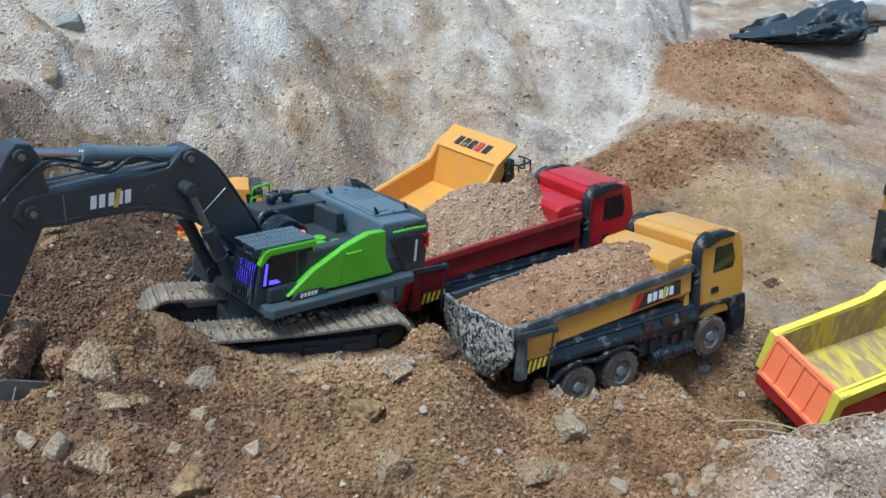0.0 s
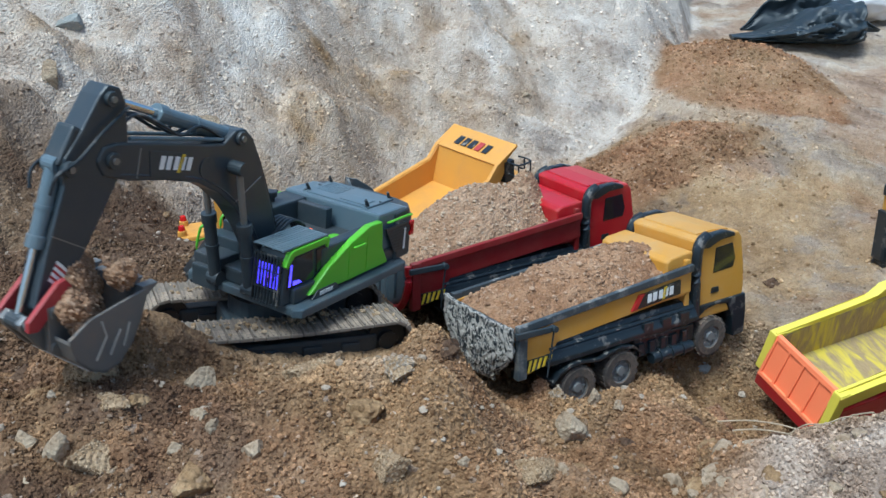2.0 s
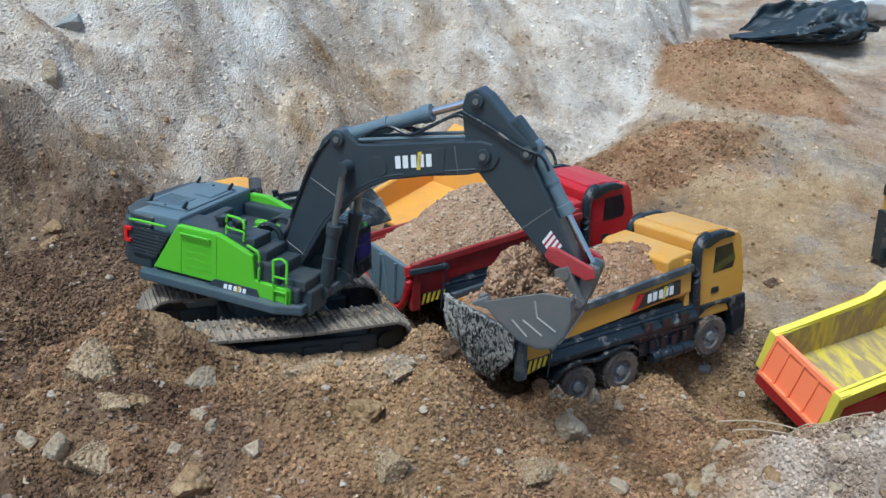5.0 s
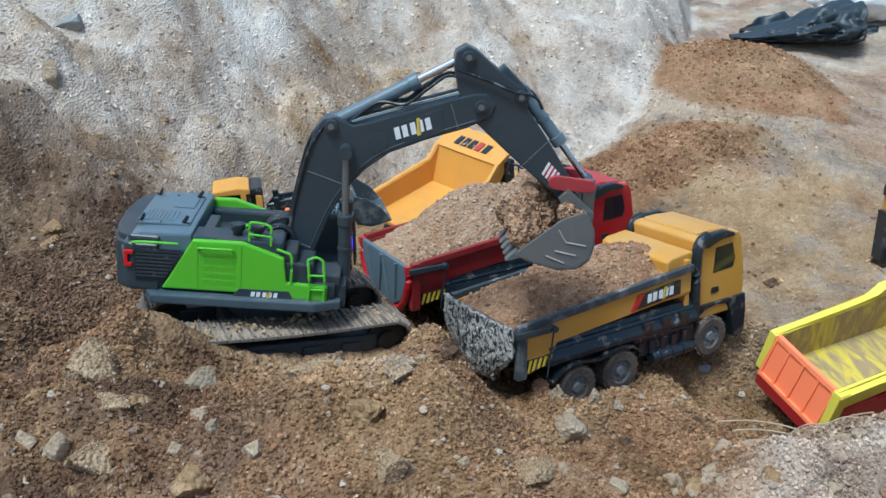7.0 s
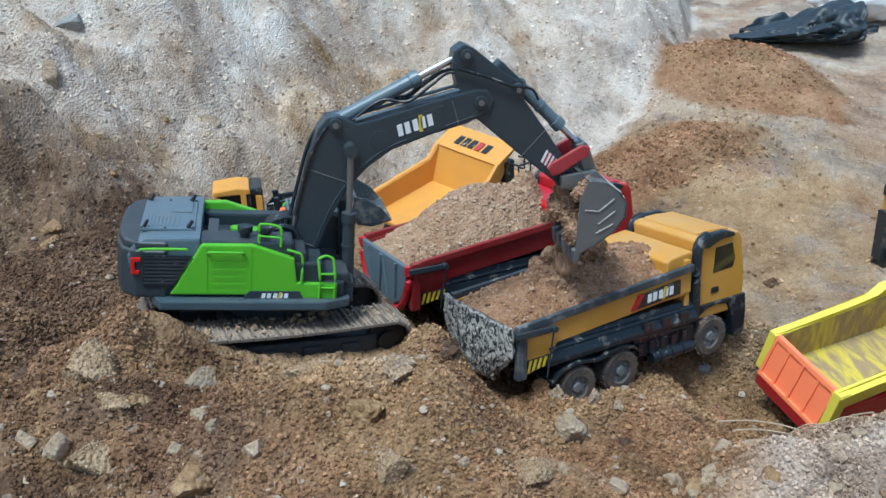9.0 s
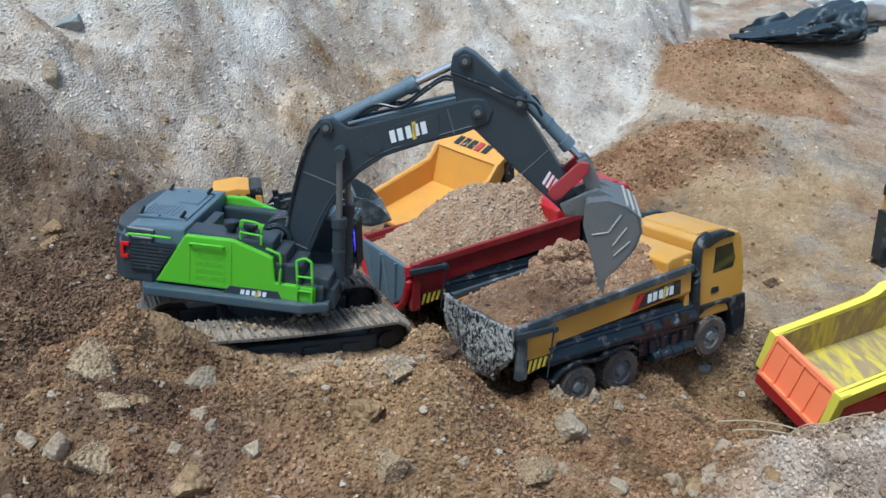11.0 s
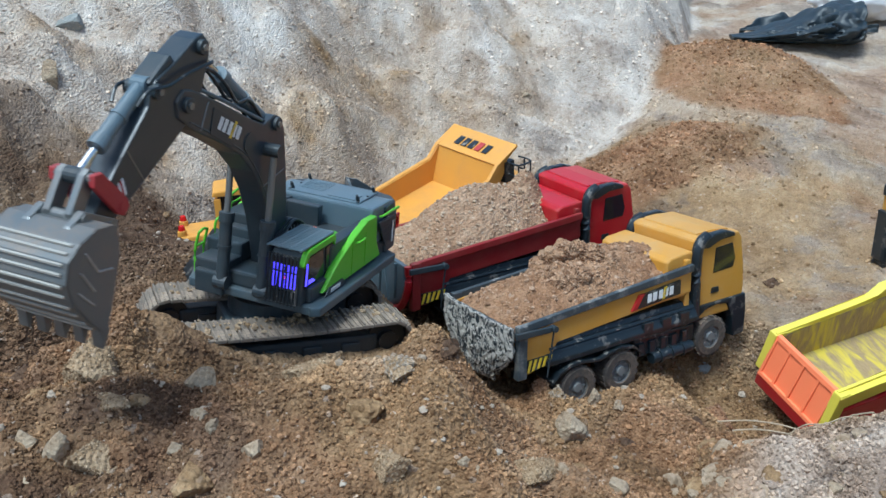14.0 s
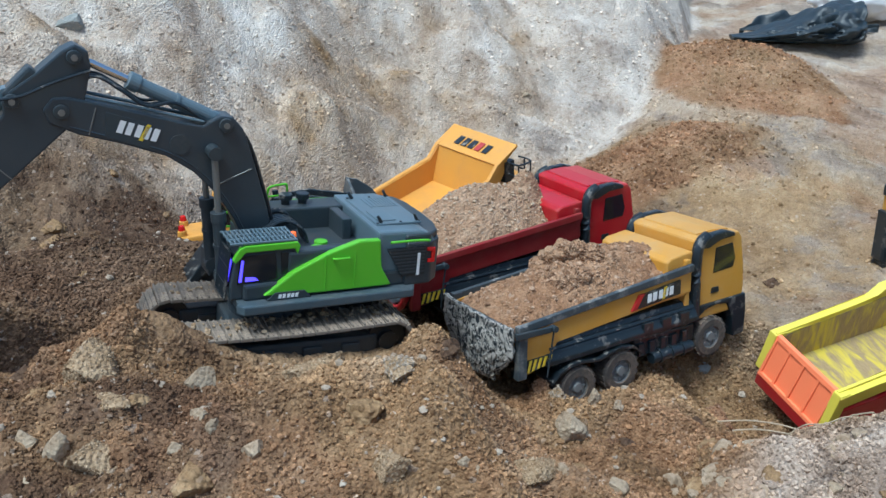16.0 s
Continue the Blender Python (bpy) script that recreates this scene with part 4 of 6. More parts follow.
def lime_truck(m):
    t = thing("toy_tipper", m, "lemon-yellow toy tipper with orange tailgate and empty muddy bed", "toy truck")
    bm = BM()
    for s in (-1, 1):
        prism(bm, [(0.004, 0.140), (0.36, 0.156), (0.36, 0.108), (-0.004, 0.088)], s * 0.076, s * 0.082, 0.0012)
        prism(bm, [(0.000, 0.135), (0.215, 0.1445), (0.245, 0.168), (0.36, 0.172), (0.36, 0.156), (0.0, 0.130)], s * 0.074, s * 0.0935, 0.002)
        prism(bm, [(-0.014, 0.056), (0.008, 0.056), (0.024, 0.138), (0.000, 0.138)], s * 0.074, s * 0.092, 0.002)
    bed = part("bed", bm, M_LIME, t, "lemon-yellow tipping bed")
    bm = BM()
    box(bm, 0.000, 0.355, -0.0765, 0.0765, 0.056, 0.062, 0.001)
    box(bm, 0.352, 0.360, -0.0765, 0.0765, 0.06, 0.172, 0.001)
    for s in (-1, 1):
        prism(bm, [(0.012, 0.130), (0.35, 0.150), (0.35, 0.062), (0.0, 0.062)], s * 0.0735, s * 0.0762, 0)
    part("bed_floor", bm, M_LIMEIN, bed, "lemon-yellow bed lining smeared with brown mud")
    bm = BM()
    prism(bm, [(-0.016, 0.052), (-0.010, 0.052), (0.012, 0.134), (0.006, 0.136)], -0.076, 0.076, 0.0012)
    gate = part("tailgate", bm, M_ORANGE, t, "bright orange ribbed tailgate")
    for y in (-0.073, -0.038, 0, 0.038, 0.073):
        bm = BM()
        prism(bm, [(-0.020, 0.054), (-0.014, 0.054), (0.008, 0.132), (0.002, 0.132)], y - 0.003, y + 0.003, 0.001)
        part("rib", bm, M_ORANGE, gate)
    bm = BM()
    prism(bm, [(-0.021, 0.052), (-0.013, 0.051), (-0.012, 0.058), (-0.019, 0.059)], -0.076, 0.076, 0.001)
    prism(bm, [(0.001, 0.128), (0.009, 0.128), (0.012, 0.137), (0.004, 0.137)], -0.076, 0.076, 0.001)
    part("gate_edge", bm, M_ORANGE, gate)
    bm = BM()
    box(bm, -0.020, 0.42, -0.078, 0.078, 0.026, 0.0515, 0.003)
    for s in (-1, 1):
        box(bm, 0.012, 0.34, s * 0.082 - 0.0045, s * 0.082 + 0.0045, 0.030, 0.090, 0.003)
    part("chassis", bm, M_RED, t, "red chassis")
    bm = BM()
    box(bm, 0.372, 0.46, -0.078, 0.078, 0.045, 0.205, 0.010)
    part("cab", bm, M_LIME, t)
    for s in (-1, 1):
        for x in (0.055, 0.145, 0.405):
            wheel(t, x, s * 0.066, 0.014, 0.036, 0.026, s)
    return t


lime_truck(pose(0.5673, 1.376, -0.0549, 16.0, -7.0, 22.2) @ Matrix.Scale(0.9, 4))


def mining_truck(m):
    t = thing("toy_haul_truck", m, "orange-yellow toy mining haul truck with an empty bed", "toy truck")
    bm = BM()
    for s in (-1, 1):
        prism(bm, [(-0.27, 0.176), (-0.27, 0.194), (-0.085, 0.222), (-0.055, 0.250), (-0.020, 0.258), (-0.020, 0.240), (-0.075, 0.160), (-0.27, 0.140)], s * 0.092, s * 0.100, 0.002)
        prism(bm, [(-0.27, 0.186), (-0.27, 0.196), (-0.085, 0.225), (-0.055, 0.254), (0.008, 0.282), (0.010, 0.276), (-0.045, 0.246), (-0.080, 0.216)], s * 0.094, s * 0.104, 0.002)
    prism(bm, [(-0.27, 0.145), (-0.080, 0.166), (-0.080, 0.158), (-0.27, 0.137)], -0.094, 0.094, 0.001)
    prism(bm, [(-0.082, 0.162), (-0.052, 0.250), (-0.044, 0.250), (-0.072, 0.156)], -0.094, 0.094, 0.001)
    prism(bm, [(-0.056, 0.252), (0.010, 0.284), (0.012, 0.277), (-0.048, 0.244)], -0.104, 0.104, 0.003)
    bed = part("bed", bm, M_ORYEL, t, "clean orange-yellow rock bed with canopy")
    c, s = math.cos(radians(25.9)), math.sin(radians(25.9))
    face = Matrix(((0, s, c, -0.0405), (-1, 0, 0, 0.055), (0, -c, s, 0.2625), (0, 0, 0, 1)))
    bars(bed, face, 0.110, 0.026, M_BLACK, gaps=(0, 0.2, 0.4, 0.82))
    bars(bed, face @ Matrix.Translation((0, -0.0004, 0)), 0.110, 0.026, M_RED, gaps=(0.60,))
    bm = BM()
    box(bm, -0.24, 0.12, -0.045, 0.045, 0.06, 0.15, 0.004)
    box(bm, -0.05, 0.06, -0.08, 0.08, 0.09, 0.19, 0.006)
    part("chassis", bm, M_ORYEL, t)
    bm = BM()
    box(bm, -0.03, 0.05, 0.0, 0.08, 0.19, 0.245, 0.004)
    part("cab", bm, M_GREY, t, "dark cab under the canopy")
    bm = BM()
    box(bm, -0.03, 0.0, -0.104, -0.085, 0.200, 0.250, 0.002)
    for z in (0.222, 0.250):
        tube(bm, [(-0.02, -0.098, z), (-0.02, -0.135, z), (0.020, -0.135, z), (0.020, -0.098, z)], 0.0020, 6, 3)
    for x, y in ((-0.02, -0.135), (0.020, -0.135), (-0.02, -0.116), (0.020, -0.116), (0.0, -0.135)):
        rod(bm, (x, y, 0.200), (x, y, 0.250), 0.0020, 6)
    part("railing", bm, M_BLACK, t, "black walkway railing")
    for s in (-1, 1):
        wheel(t, -0.17, s * 0.085, 0.065, 0.065, 0.05, s)
        wheel(t, 0.08, s * 0.085, 0.065, 0.065, 0.05, s)


mining_truck(pose(0.103, 2.224, -0.049, 4.6, -7.6, 42.9))


def loader(m):
    t = thing("toy_wheel_loader", m, "yellow toy wheel loader with a raised black bucket", "toy loader")
    bm = BM()
    prism(bm, [(-0.20, 0.060), (-0.205, 0.098), (-0.19, 0.116), (-0.12, 0.120), (-0.02, 0.108), (-0.02, 0.055)], -0.05, 0.05, 0.005)
    body = part("rear_body", bm, M_ORYEL, t)
    for s in (-1, 1):
        bm = BM()
        rod(bm, (-0.188, s * 0.036, 0.112), (-0.188, s * 0.036, 0.128), 0.010, 14, None, 0.002)
        part("lamp_base", bm, M_ORYEL, body)
        bm = BM()
        rod(bm, (-0.188, s * 0.036, 0.128), (-0.188, s * 0.036, 0.140), 0.008, 14, 0.006, 0.002)
        part("beacon", bm, M_REDLENS, body, "red beacon")
    bm = BM()
    for x, y in ((-0.105, -0.045), (-0.105, 0.045), (-0.015, -0.045), (-0.015, 0.045)):
        box(bm, x - 0.007, x + 0.007, y - 0.006, y + 0.006, 0.105, 0.195, 0.001)
    box(bm, -0.108, -0.012, -0.048, 0.048, 0.105, 0.130, 0.002)
    cab = part("cab", bm, M_ORYEL, t, "yellow cab with a flat roof")
    bm = BM()
    prism(bm, [(-0.116, 0.200), (-0.112, 0.211), (-0.060, 0.216), (-0.034, 0.212), (-0.032, 0.200)], -0.050, 0.050, 0.003)
    part("cab_roof", bm, M_ORYEL, cab)
    bm = BM()
    for y in (-0.046, 0.046):
        box(bm, -0.054, -0.042, y - 0.004, y + 0.004, 0.128, 0.204, 0.001)
    part("door_pillar", bm, M_ORYEL, cab)
    bm = BM()
    box(bm, -0.034, -0.006, -0.047, 0.047, 0.196, 0.212, 0.004)
    for y in (-0.045, 0.045):
        box(bm, -0.040, -0.033, y - 0.003, y + 0.003, 0.128, 0.200, 0.001)
        box(bm, -0.013, -0.006, y - 0.003, y + 0.003, 0.128, 0.200, 0.001)
    part("front_frame", bm, M_BLACK, cab, "black frame of the cab's front bay")
    bm = BM()
    box(bm, -0.104, -0.014, -0.040, 0.040, 0.128, 0.200, 0.003)
    part("cab_glass", bm, M_GLASS, cab, "dark cab glass")
    bm = BM()
    for s in (-1, 1):
        prism(bm, [(0.0, 0.150), (0.02, 0.172), (0.10, 0.178), (0.195, 0.158), (0.194, 0.142), (0.10, 0.158), (0.02, 0.142)], s * 0.028 - 0.005, s * 0.028 + 0.005, 0.002)
        rod(bm, (0.0, s * 0.015, 0.150), (0.09, s * 0.015, 0.165), 0.006, 12)
        rod(bm, (0.025, s * 0.03, 0.14), (0.022, s * 0.03, 0.182), 0.007, 12, None, 0.002)
    box(bm, -0.02, 0.07, -0.035, 0.035, 0.06, 0.12, 0.004)
    part("lift_arm", bm, M_BLACK, t, "black lift arms and hydraulics")
    bm = BM()
    prof = [(0.135, 0.132), (0.126, 0.095), (0.138, 0.068), (0.170, 0.060), (0.215, 0.070), (0.215, 0.074), (0.172, 0.066), (0.144, 0.074), (0.133, 0.097), (0.142, 0.130)]
    prism(bm, [(x + 0.055, z + 0.05) for x, z in prof], -0.085, 0.085, 0.001)
    for s in (-1, 1):
        prism(bm, [(0.190, 0.182), (0.181, 0.145), (0.193, 0.118), (0.225, 0.110), (0.270, 0.120), (0.250, 0.150), (0.215, 0.176)], s * 0.085, s * 0.080, 0.001)
    part("bucket", bm, M_RAIL, t, "scuffed dark loader bucket")
    for s in (-1, 1):
        for x in (-0.13, 0.045):
            wheel(t, x, s * 0.062, 0.045, 0.045, 0.035, s)


loader(pose(-0.345, 1.80, 0.040, 0, -2, 12) @ Matrix.Scale(0.88, 4))


def spare_blade(m):
    t = thing("spare_attachment", m, "black plastic quick-hitch blade leaning on the soil", "attachment")
    bm = BM()
    prism(bm, [(-0.04, 0.0), (-0.028, 0.0), (0.030, 0.052), (0.040, 0.080), (0.030, 0.084)], -0.035, 0.035, 0.002)
    part("blade", bm, M_BLACK, t)
    bm = BM()
    for y in (-0.02, 0.02):
        prism(bm, [(-0.01, 0.01), (0.06, 0.01), (0.06, 0.03), (0.02, 0.045)], y - 0.004, y + 0.004, 0.001)
    rod(bm, (0.03, -0.03, 0.02), (0.03, 0.03, 0.02), 0.006, 12)
    part("hitch", bm, M_GREY, t)


spare_blade(pose(-0.395, 1.44, 0.155, 0, 0, 20))


def edge_machine(m):
    t = thing("toy_bulldozer", m, "yellow and black toy crawler standing beside the ramp", "toy bulldozer")
    bm = BM()
    prof = [(-0.10, 0.02), (-0.085, 0.0), (0.085, 0.0), (0.10, 0.02), (0.10, 0.05), (0.085, 0.07), (-0.085, 0.07), (-0.10, 0.05)]
    prism(bm, prof, 0.05, 0.09, 0.004)
    prism(bm, prof, -0.09, -0.05, 0.004)
    tr = part("track", bm, M_TRACK, t, "black rubber crawler tracks")
    bm = BM()
    for k in range(12):
        for s in (-1, 1):
            box(bm, -0.104, -0.098, s * 0.07 - 0.02, s * 0.07 + 0.02, 0.012 + 0.0042 * k, 0.0145 + 0.0042 * k, 0)
    part("shoe", bm, M_BLACK, tr)
    bm = BM()
    box(bm, -0.09, 0.10, -0.05, 0.085, 0.075, 0.115, 0.004)
    box(bm, -0.10, -0.06, 0.02, 0.09, 0.115, 0.165, 0.004)
    part("body", bm, M_YELLOW, t)
    bm = BM()
    box(bm, -0.112, -0.10, 0.05, 0.085, 0.03, 0.135, 0.003)
    box(bm, -0.105, -0.095, 0.03, 0.088, 0.165, 0.188, 0.003)
    part("grille", bm, M_BLACK, t)


edge_machine(pose(1.035, 1.83, 0.005, 0, 0, 10))


# ---- excavator ----
EXC_POSE = pose(*EXC, 0.30, 5.27, -1.93)
Y0 = -0.008
exc = thing("toy_excavator", EXC_POSE, "green and charcoal toy crawler excavator on muddy tracks", "toy excavator")


def crawler(parent):
    base = pose(-0.002, -0.018, -0.010, 0, 0, 26)
    bm = BM()
    box(bm, -0.075, 0.075, -0.050, 0.050, -0.048, -0.012, 0.006)
    rod(bm, (-0.004, 0.016, -0.012), (-0.004, 0.016, 0.012), 0.060, 32)
    for s in (-1, 1):
        box(bm, -0.125, 0.125, s * 0.068 - 0.014, s * 0.068 + 0.014, -0.054, -0.026, 0.005)
        for x in (-0.085, -0.03, 0.03, 0.085):
            box(bm, x - 0.014, x + 0.014, s * 0.068 - 0.018, s * 0.068 + 0.018, -0.050, -0.034, 0.003)
        for x in (-0.05, 0.05):
            box(bm, x - 0.02, x + 0.02, min(s * 0.03, s * 0.066), max(s * 0.03, s * 0.066), -0.050, -0.018, 0.004)
    part("undercarriage", bm, M_GREY, parent, "black undercarriage frame", base)
    half, r, n = 0.140, 0.034, 46
    total = 4 * half + 2 * math.pi * r

    def along(d):
        d %= total
        if d < 2 * half:
            return -half + d, r, 0.0
        d -= 2 * half
        if d < math.pi * r:
            a = d / r
            return half + r * math.sin(a), r * math.cos(a), a
        d -= math.pi * r
        if d < 2 * half:
            return half - d, -r, math.pi
        a = (d - 2 * half) / r
        return -half - r * math.sin(a), -r * math.cos(a), math.pi + a
    shoe = BM()
    box(shoe, -0.0080, 0.0080, -0.031, 0.031, -0.003, 0.002, 0.0006, 1)
    box(shoe, -0.0070, -0.0042, -0.030, 0.030, 0.002, 0.0050, 0.0005, 1)
    box(shoe, 0.0006, 0.0026, -0.030, 0.030, 0.002, 0.0038, 0.0004, 1)
    me = bpy.data.meshes.new("track_shoe")
    shoe.to_mesh(me)
    shoe.free()
    me.materials.append(M_TRACK)
    for s in (-1, 1):
        bm = BM()
        for x in (-half, half):
            rod(bm, (x, s * 0.068 - 0.010, -0.037), (x, s * 0.068 + 0.010, -0.037), r * 0.86, 24)
            rod(bm, (x, s * 0.068 - 0.016, -0.037), (x, s * 0.068 + 0.016, -0.037), r * 0.4, 16)
        for k in range(7):
            x = -0.1 + k * 0.0333
            rod(bm, (x, s * 0.068 - 0.014, -0.060), (x, s * 0.068 + 0.014, -0.060), 0.010, 14)
        tr = part("track", bm, M_BLACK, parent, "muddy crawler track with sprocket and rollers", base)
        for k in range(n):
            x, z, a = along(total * (k + 0.5) / n)
            ob = new("track_shoe", me)
            ob.parent = tr
            sag = 0.004 * math.cos(x / half * 1.57) if z > r * 0.9 else 0
            ob.matrix_basis = Matrix.Translation((x, s * 0.068, -0.037 + z - sag)) @ Matrix.Rotation(a, 4, "Y")
    # soil lying on the tracks
    rng = np.random.default_rng(9)
    px, py = rng.uniform(-0.15, 0.15, 260), np.where(rng.random(260) < 0.5, -1, 1) * 0.064 + rng.normal(0, 0.013, 260)
    g = grains("soil_crumbs", np.stack([px, py, np.full(260, 0.002) - 0.003], -1), 0.0016 * 3.5 ** (rng.random(260) ** 2), M_CRUMB, 3, "", "", parent)
    g.matrix_basis = base


crawler(exc)


def upper_body(parent):
    up = part("upper_body", box(BM(), -0.205, 0.080, -0.090, 0.090, 0.030, 0.052, 0.004), M_GREY, parent, "slate and lime-green revolving superstructure")
    bm = BM()
    prism(bm, [(-0.160, -0.108), (0.055, -0.108), (0.075, -0.098), (0.088, -0.093), (0.088, 0.093), (0.092, 0.096), (0.084, 0.108), (-0.160, 0.108), (-0.180, 0.078), (-0.180, -0.078)], 0.017, 0.030, 0.004, axis="z")
    part("deck", bm, M_DECK, up, "grey-blue deck skirt")
    # engine hood: rear slab, side blocks and recessed well
    bm = BM()
    prism(bm, [(-0.205, 0.050), (-0.212, 0.085), (-0.200, 0.103), (-0.180, 0.108), (-0.108, 0.110), (-0.108, 0.050)], -0.088, 0.088, 0.004)
    part("engine_hood", bm, M_HOOD, up, "slate-grey engine hood")
    bm = BM()
    box(bm, -0.195, -0.116, -0.060, 0.060, 0.1085, 0.1120, 0.001)
    lid = part("hood_lid", bm, M_HOOD, up)
    for k in range(9):
        part("louvre", box(BM(), -0.188 + 0.006 * k, -0.185 + 0.006 * k, -0.050, -0.010, 0.1115, 0.1128, 0.0003), M_HOOD, lid)
    part("lid_plate", box(BM(), -0.150, -0.122, 0.005, 0.050, 0.1115, 0.1135, 0.0008), M_HOOD, lid)
    for x, y in ((-0.192, -0.057), (-0.192, 0.057), (-0.119, -0.057), (-0.119, 0.057), (-0.155, -0.057), (-0.155, 0.057)):
        part("bolt", rod(BM(), (x, y, 0.1118), (x, y, 0.1132), 0.0022, 8), M_BLACK, lid)
    bm = BM()
    for s in (-1, 1):
        for x in (-0.188, -0.125):
            rod(bm, (x, s * 0.055, 0.1125), (x + 0.006, s * 0.055, 0.122), 0.003, 10, 0.0022)
    part("hood_knob", bm, M_BLACK, up)
    bm = BM()
    box(bm, -0.108, 0.010, -0.088, -0.045, 0.050, 0.106, 0.003)
    box(bm, -0.108, 0.020, 0.066, 0.086, 0.050, 0.092, 0.004)
    box(bm, -0.108, 0.020, -0.046, 0.068, 0.050, 0.074, 0.002)
    box(bm, -0.100, -0.086, -0.046, 0.010, 0.07, 0.104, 0.002)
    part("well", bm, M_GREY, up, "dark recessed engine well")
    bm = BM()
    for k, (x, y) in enumerate(((-0.062, 0.045), (-0.038, 0.040), (-0.050, 0.020))):
        rod(bm, (x, y, 0.074), (x, y, 0.079), 0.0095, 16, None, 0.0012)
    part("filler_cap", bm, M_GREEN, up, "three round green caps")
    # rear counterweight, rounded at the corners
    bm = BM()
    arc = [(-0.150, -0.094), (-0.200, -0.092), (-0.222, -0.078), (-0.232, -0.050), (-0.235, 0.0), (-0.232, 0.050), (-0.222, 0.078), (-0.200, 0.092), (-0.150, 0.094)]
    prism(bm, arc, 0.028, 0.094, 0.005, 3, axis="z")
    prism(bm, [(x * 0.985, y * 0.97) for x, y in arc], 0.092, 0.1045, 0.005, 3, axis="z")
    cw = part("counterweight", bm, M_GREY, up, "dark rounded counterweight")
    for s in (-1, 1):
        bm = BM()
        prism(bm, [(-0.205, 0.062), (-0.192, 0.062), (-0.192, 0.067), (-0.199, 0.067), (-0.199, 0.079), (-0.190, 0.079), (-0.190, 0.084), (-0.205, 0.084)], s * 0.0915, s * 0.0955, 0.0006)
        part("tail_light", bm, M_REDLENS, cw, "red bracket-shaped tail light")
        bm = BM()
        prism(bm, [(-0.187, 0.045), (-0.143, 0.045), (-0.118, 0.088), (-0.187, 0.088)], s * 0.0930, s * 0.0955, 0.0008)
        vent = part("side_grille", bm, M_BLACK, cw, "black mesh side grille")
        bm = BM()
        for k in range(8):
            z = 0.049 + k * 0.005
            box(bm, -0.185, -0.141 + 0.6 * (z - 0.047), s * 0.0955, s * 0.0962, z, z + 0.0022, 0)
        part("slat", bm, M_GREY, vent)
    # green side panels
    for s, outline in ((-1, [(-0.146, 0.034), (-0.106, 0.1035), (-0.042, 0.104), (0.012, 0.086), (0.016, 0.052), (0.070, 0.050), (0.070, 0.029), (-0.02, 0.029), (-0.03, 0.034)]),
                       (1, [(-0.128, 0.034), (-0.112, 0.062), (-0.108, 0.102), (-0.078, 0.103), (-0.036, 0.090), (0.014, 0.067), (0.055, 0.037), (0.020, 0.036), (-0.02, 0.034)])):
        bm = BM()
        prism(bm, outline, s * 0.084, s * 0.0955, 0.0022)
        panel = part("side_panel", bm, M_GREEN, up, "bright lime-green side panel")
        bm = BM()
        if s < 0:
            for x in (-0.100, -0.044):
                box(bm, x, x + 0.0009, -0.0962, -0.0952, 0.036, 0.101, 0)
            for r in range(4):
                for k in range(9):
                    box(bm, -0.092 + 0.0047 * k, -0.0895 + 0.0047 * k, -0.0961, -0.0952, 0.045 + 0.010 * r, 0.050 + 0.010 * r, 0)
        else:
            for x in (-0.030, -0.072):
                box(bm, x, x + 0.0009, 0.0952, 0.0962, 0.036, 0.088, 0)
        part("seam", bm, M_GREEN, panel, "door seams and louvres")
        bm = BM()
        z = 0.095
        x0 = -0.098 if s < 0 else -0.095
        tube(bm, [(x0, s * 0.094, z - 0.004), (x0 + 0.002, s * 0.100, z), (x0 + 0.020, s * 0.100, z), (x0 + 0.042, s * 0.100, z), (x0 + 0.044, s * 0.094, z - 0.004)] if s < 0 else
             [(-0.062, 0.094, 0.080), (-0.060, 0.100, 0.082), (-0.042, 0.100, 0.082), (-0.040, 0.094, 0.080)], 0.0018, 8, 4)
        part("grab_bar", bm, M_GREEN, panel)
        bm = BM()
        tube(bm, [(-0.190, s * 0.092, 0.094), (-0.188, s * 0.098, 0.097), (-0.165, s * 0.098, 0.098), (-0.128, s * 0.098, 0.098), (-0.126, s * 0.092, 0.095)], 0.002, 8, 4)
        part("grab_bar", bm, M_GREEN, up, "green grab bar")
        bm = BM()
        if s < 0:
            prism(bm, [(-0.055, 0.0285), (-0.045, 0.0405), (0.020, 0.0405), (0.026, 0.0285)], -0.0955, -0.0975, 0.0004)
            plate = part("name_plate", bm, M_GREY, up, "grey plate with plain print")
            bars(plate, pose(-0.030, -0.0982, 0.031), 0.036, 0.0065, M_WHITE, slash=M_HAZY)
        else:
            prism(bm, [(-0.010, 0.031), (0.000, 0.041), (0.040, 0.041), (0.052, 0.031)], 0.0955, 0.0975, 0.0004)
            plate = part("name_plate", bm, M_GREY, up, "grey plate with plain print")
            bars(plate, pose(0.036, 0.0982, 0.033, 0, 0, 180), 0.028, 0.0055, M_WHITE)
    bm = BM()
    box(bm, -0.175, -0.170, 0.0945, 0.0965, 0.045, 0.078, 0)
    part("print", bm, M_WHITE, cw, "narrow upright line of white print as a plain bar")
    # exhaust caps, hose ring, hood lamp
    for x in (-0.052, -0.026):
        bm = BM()
        rod(bm, (x, -0.068, 0.104), (x, -0.068, 0.113), 0.0065, 18)
        rod(bm, (x, -0.068, 0.113), (x, -0.068, 0.1215), 0.0100, 22, None, 0.0015)
        part("exhaust_cap", bm, M_BLACK, up, "black ribbed exhaust cap")
    bm = BM()
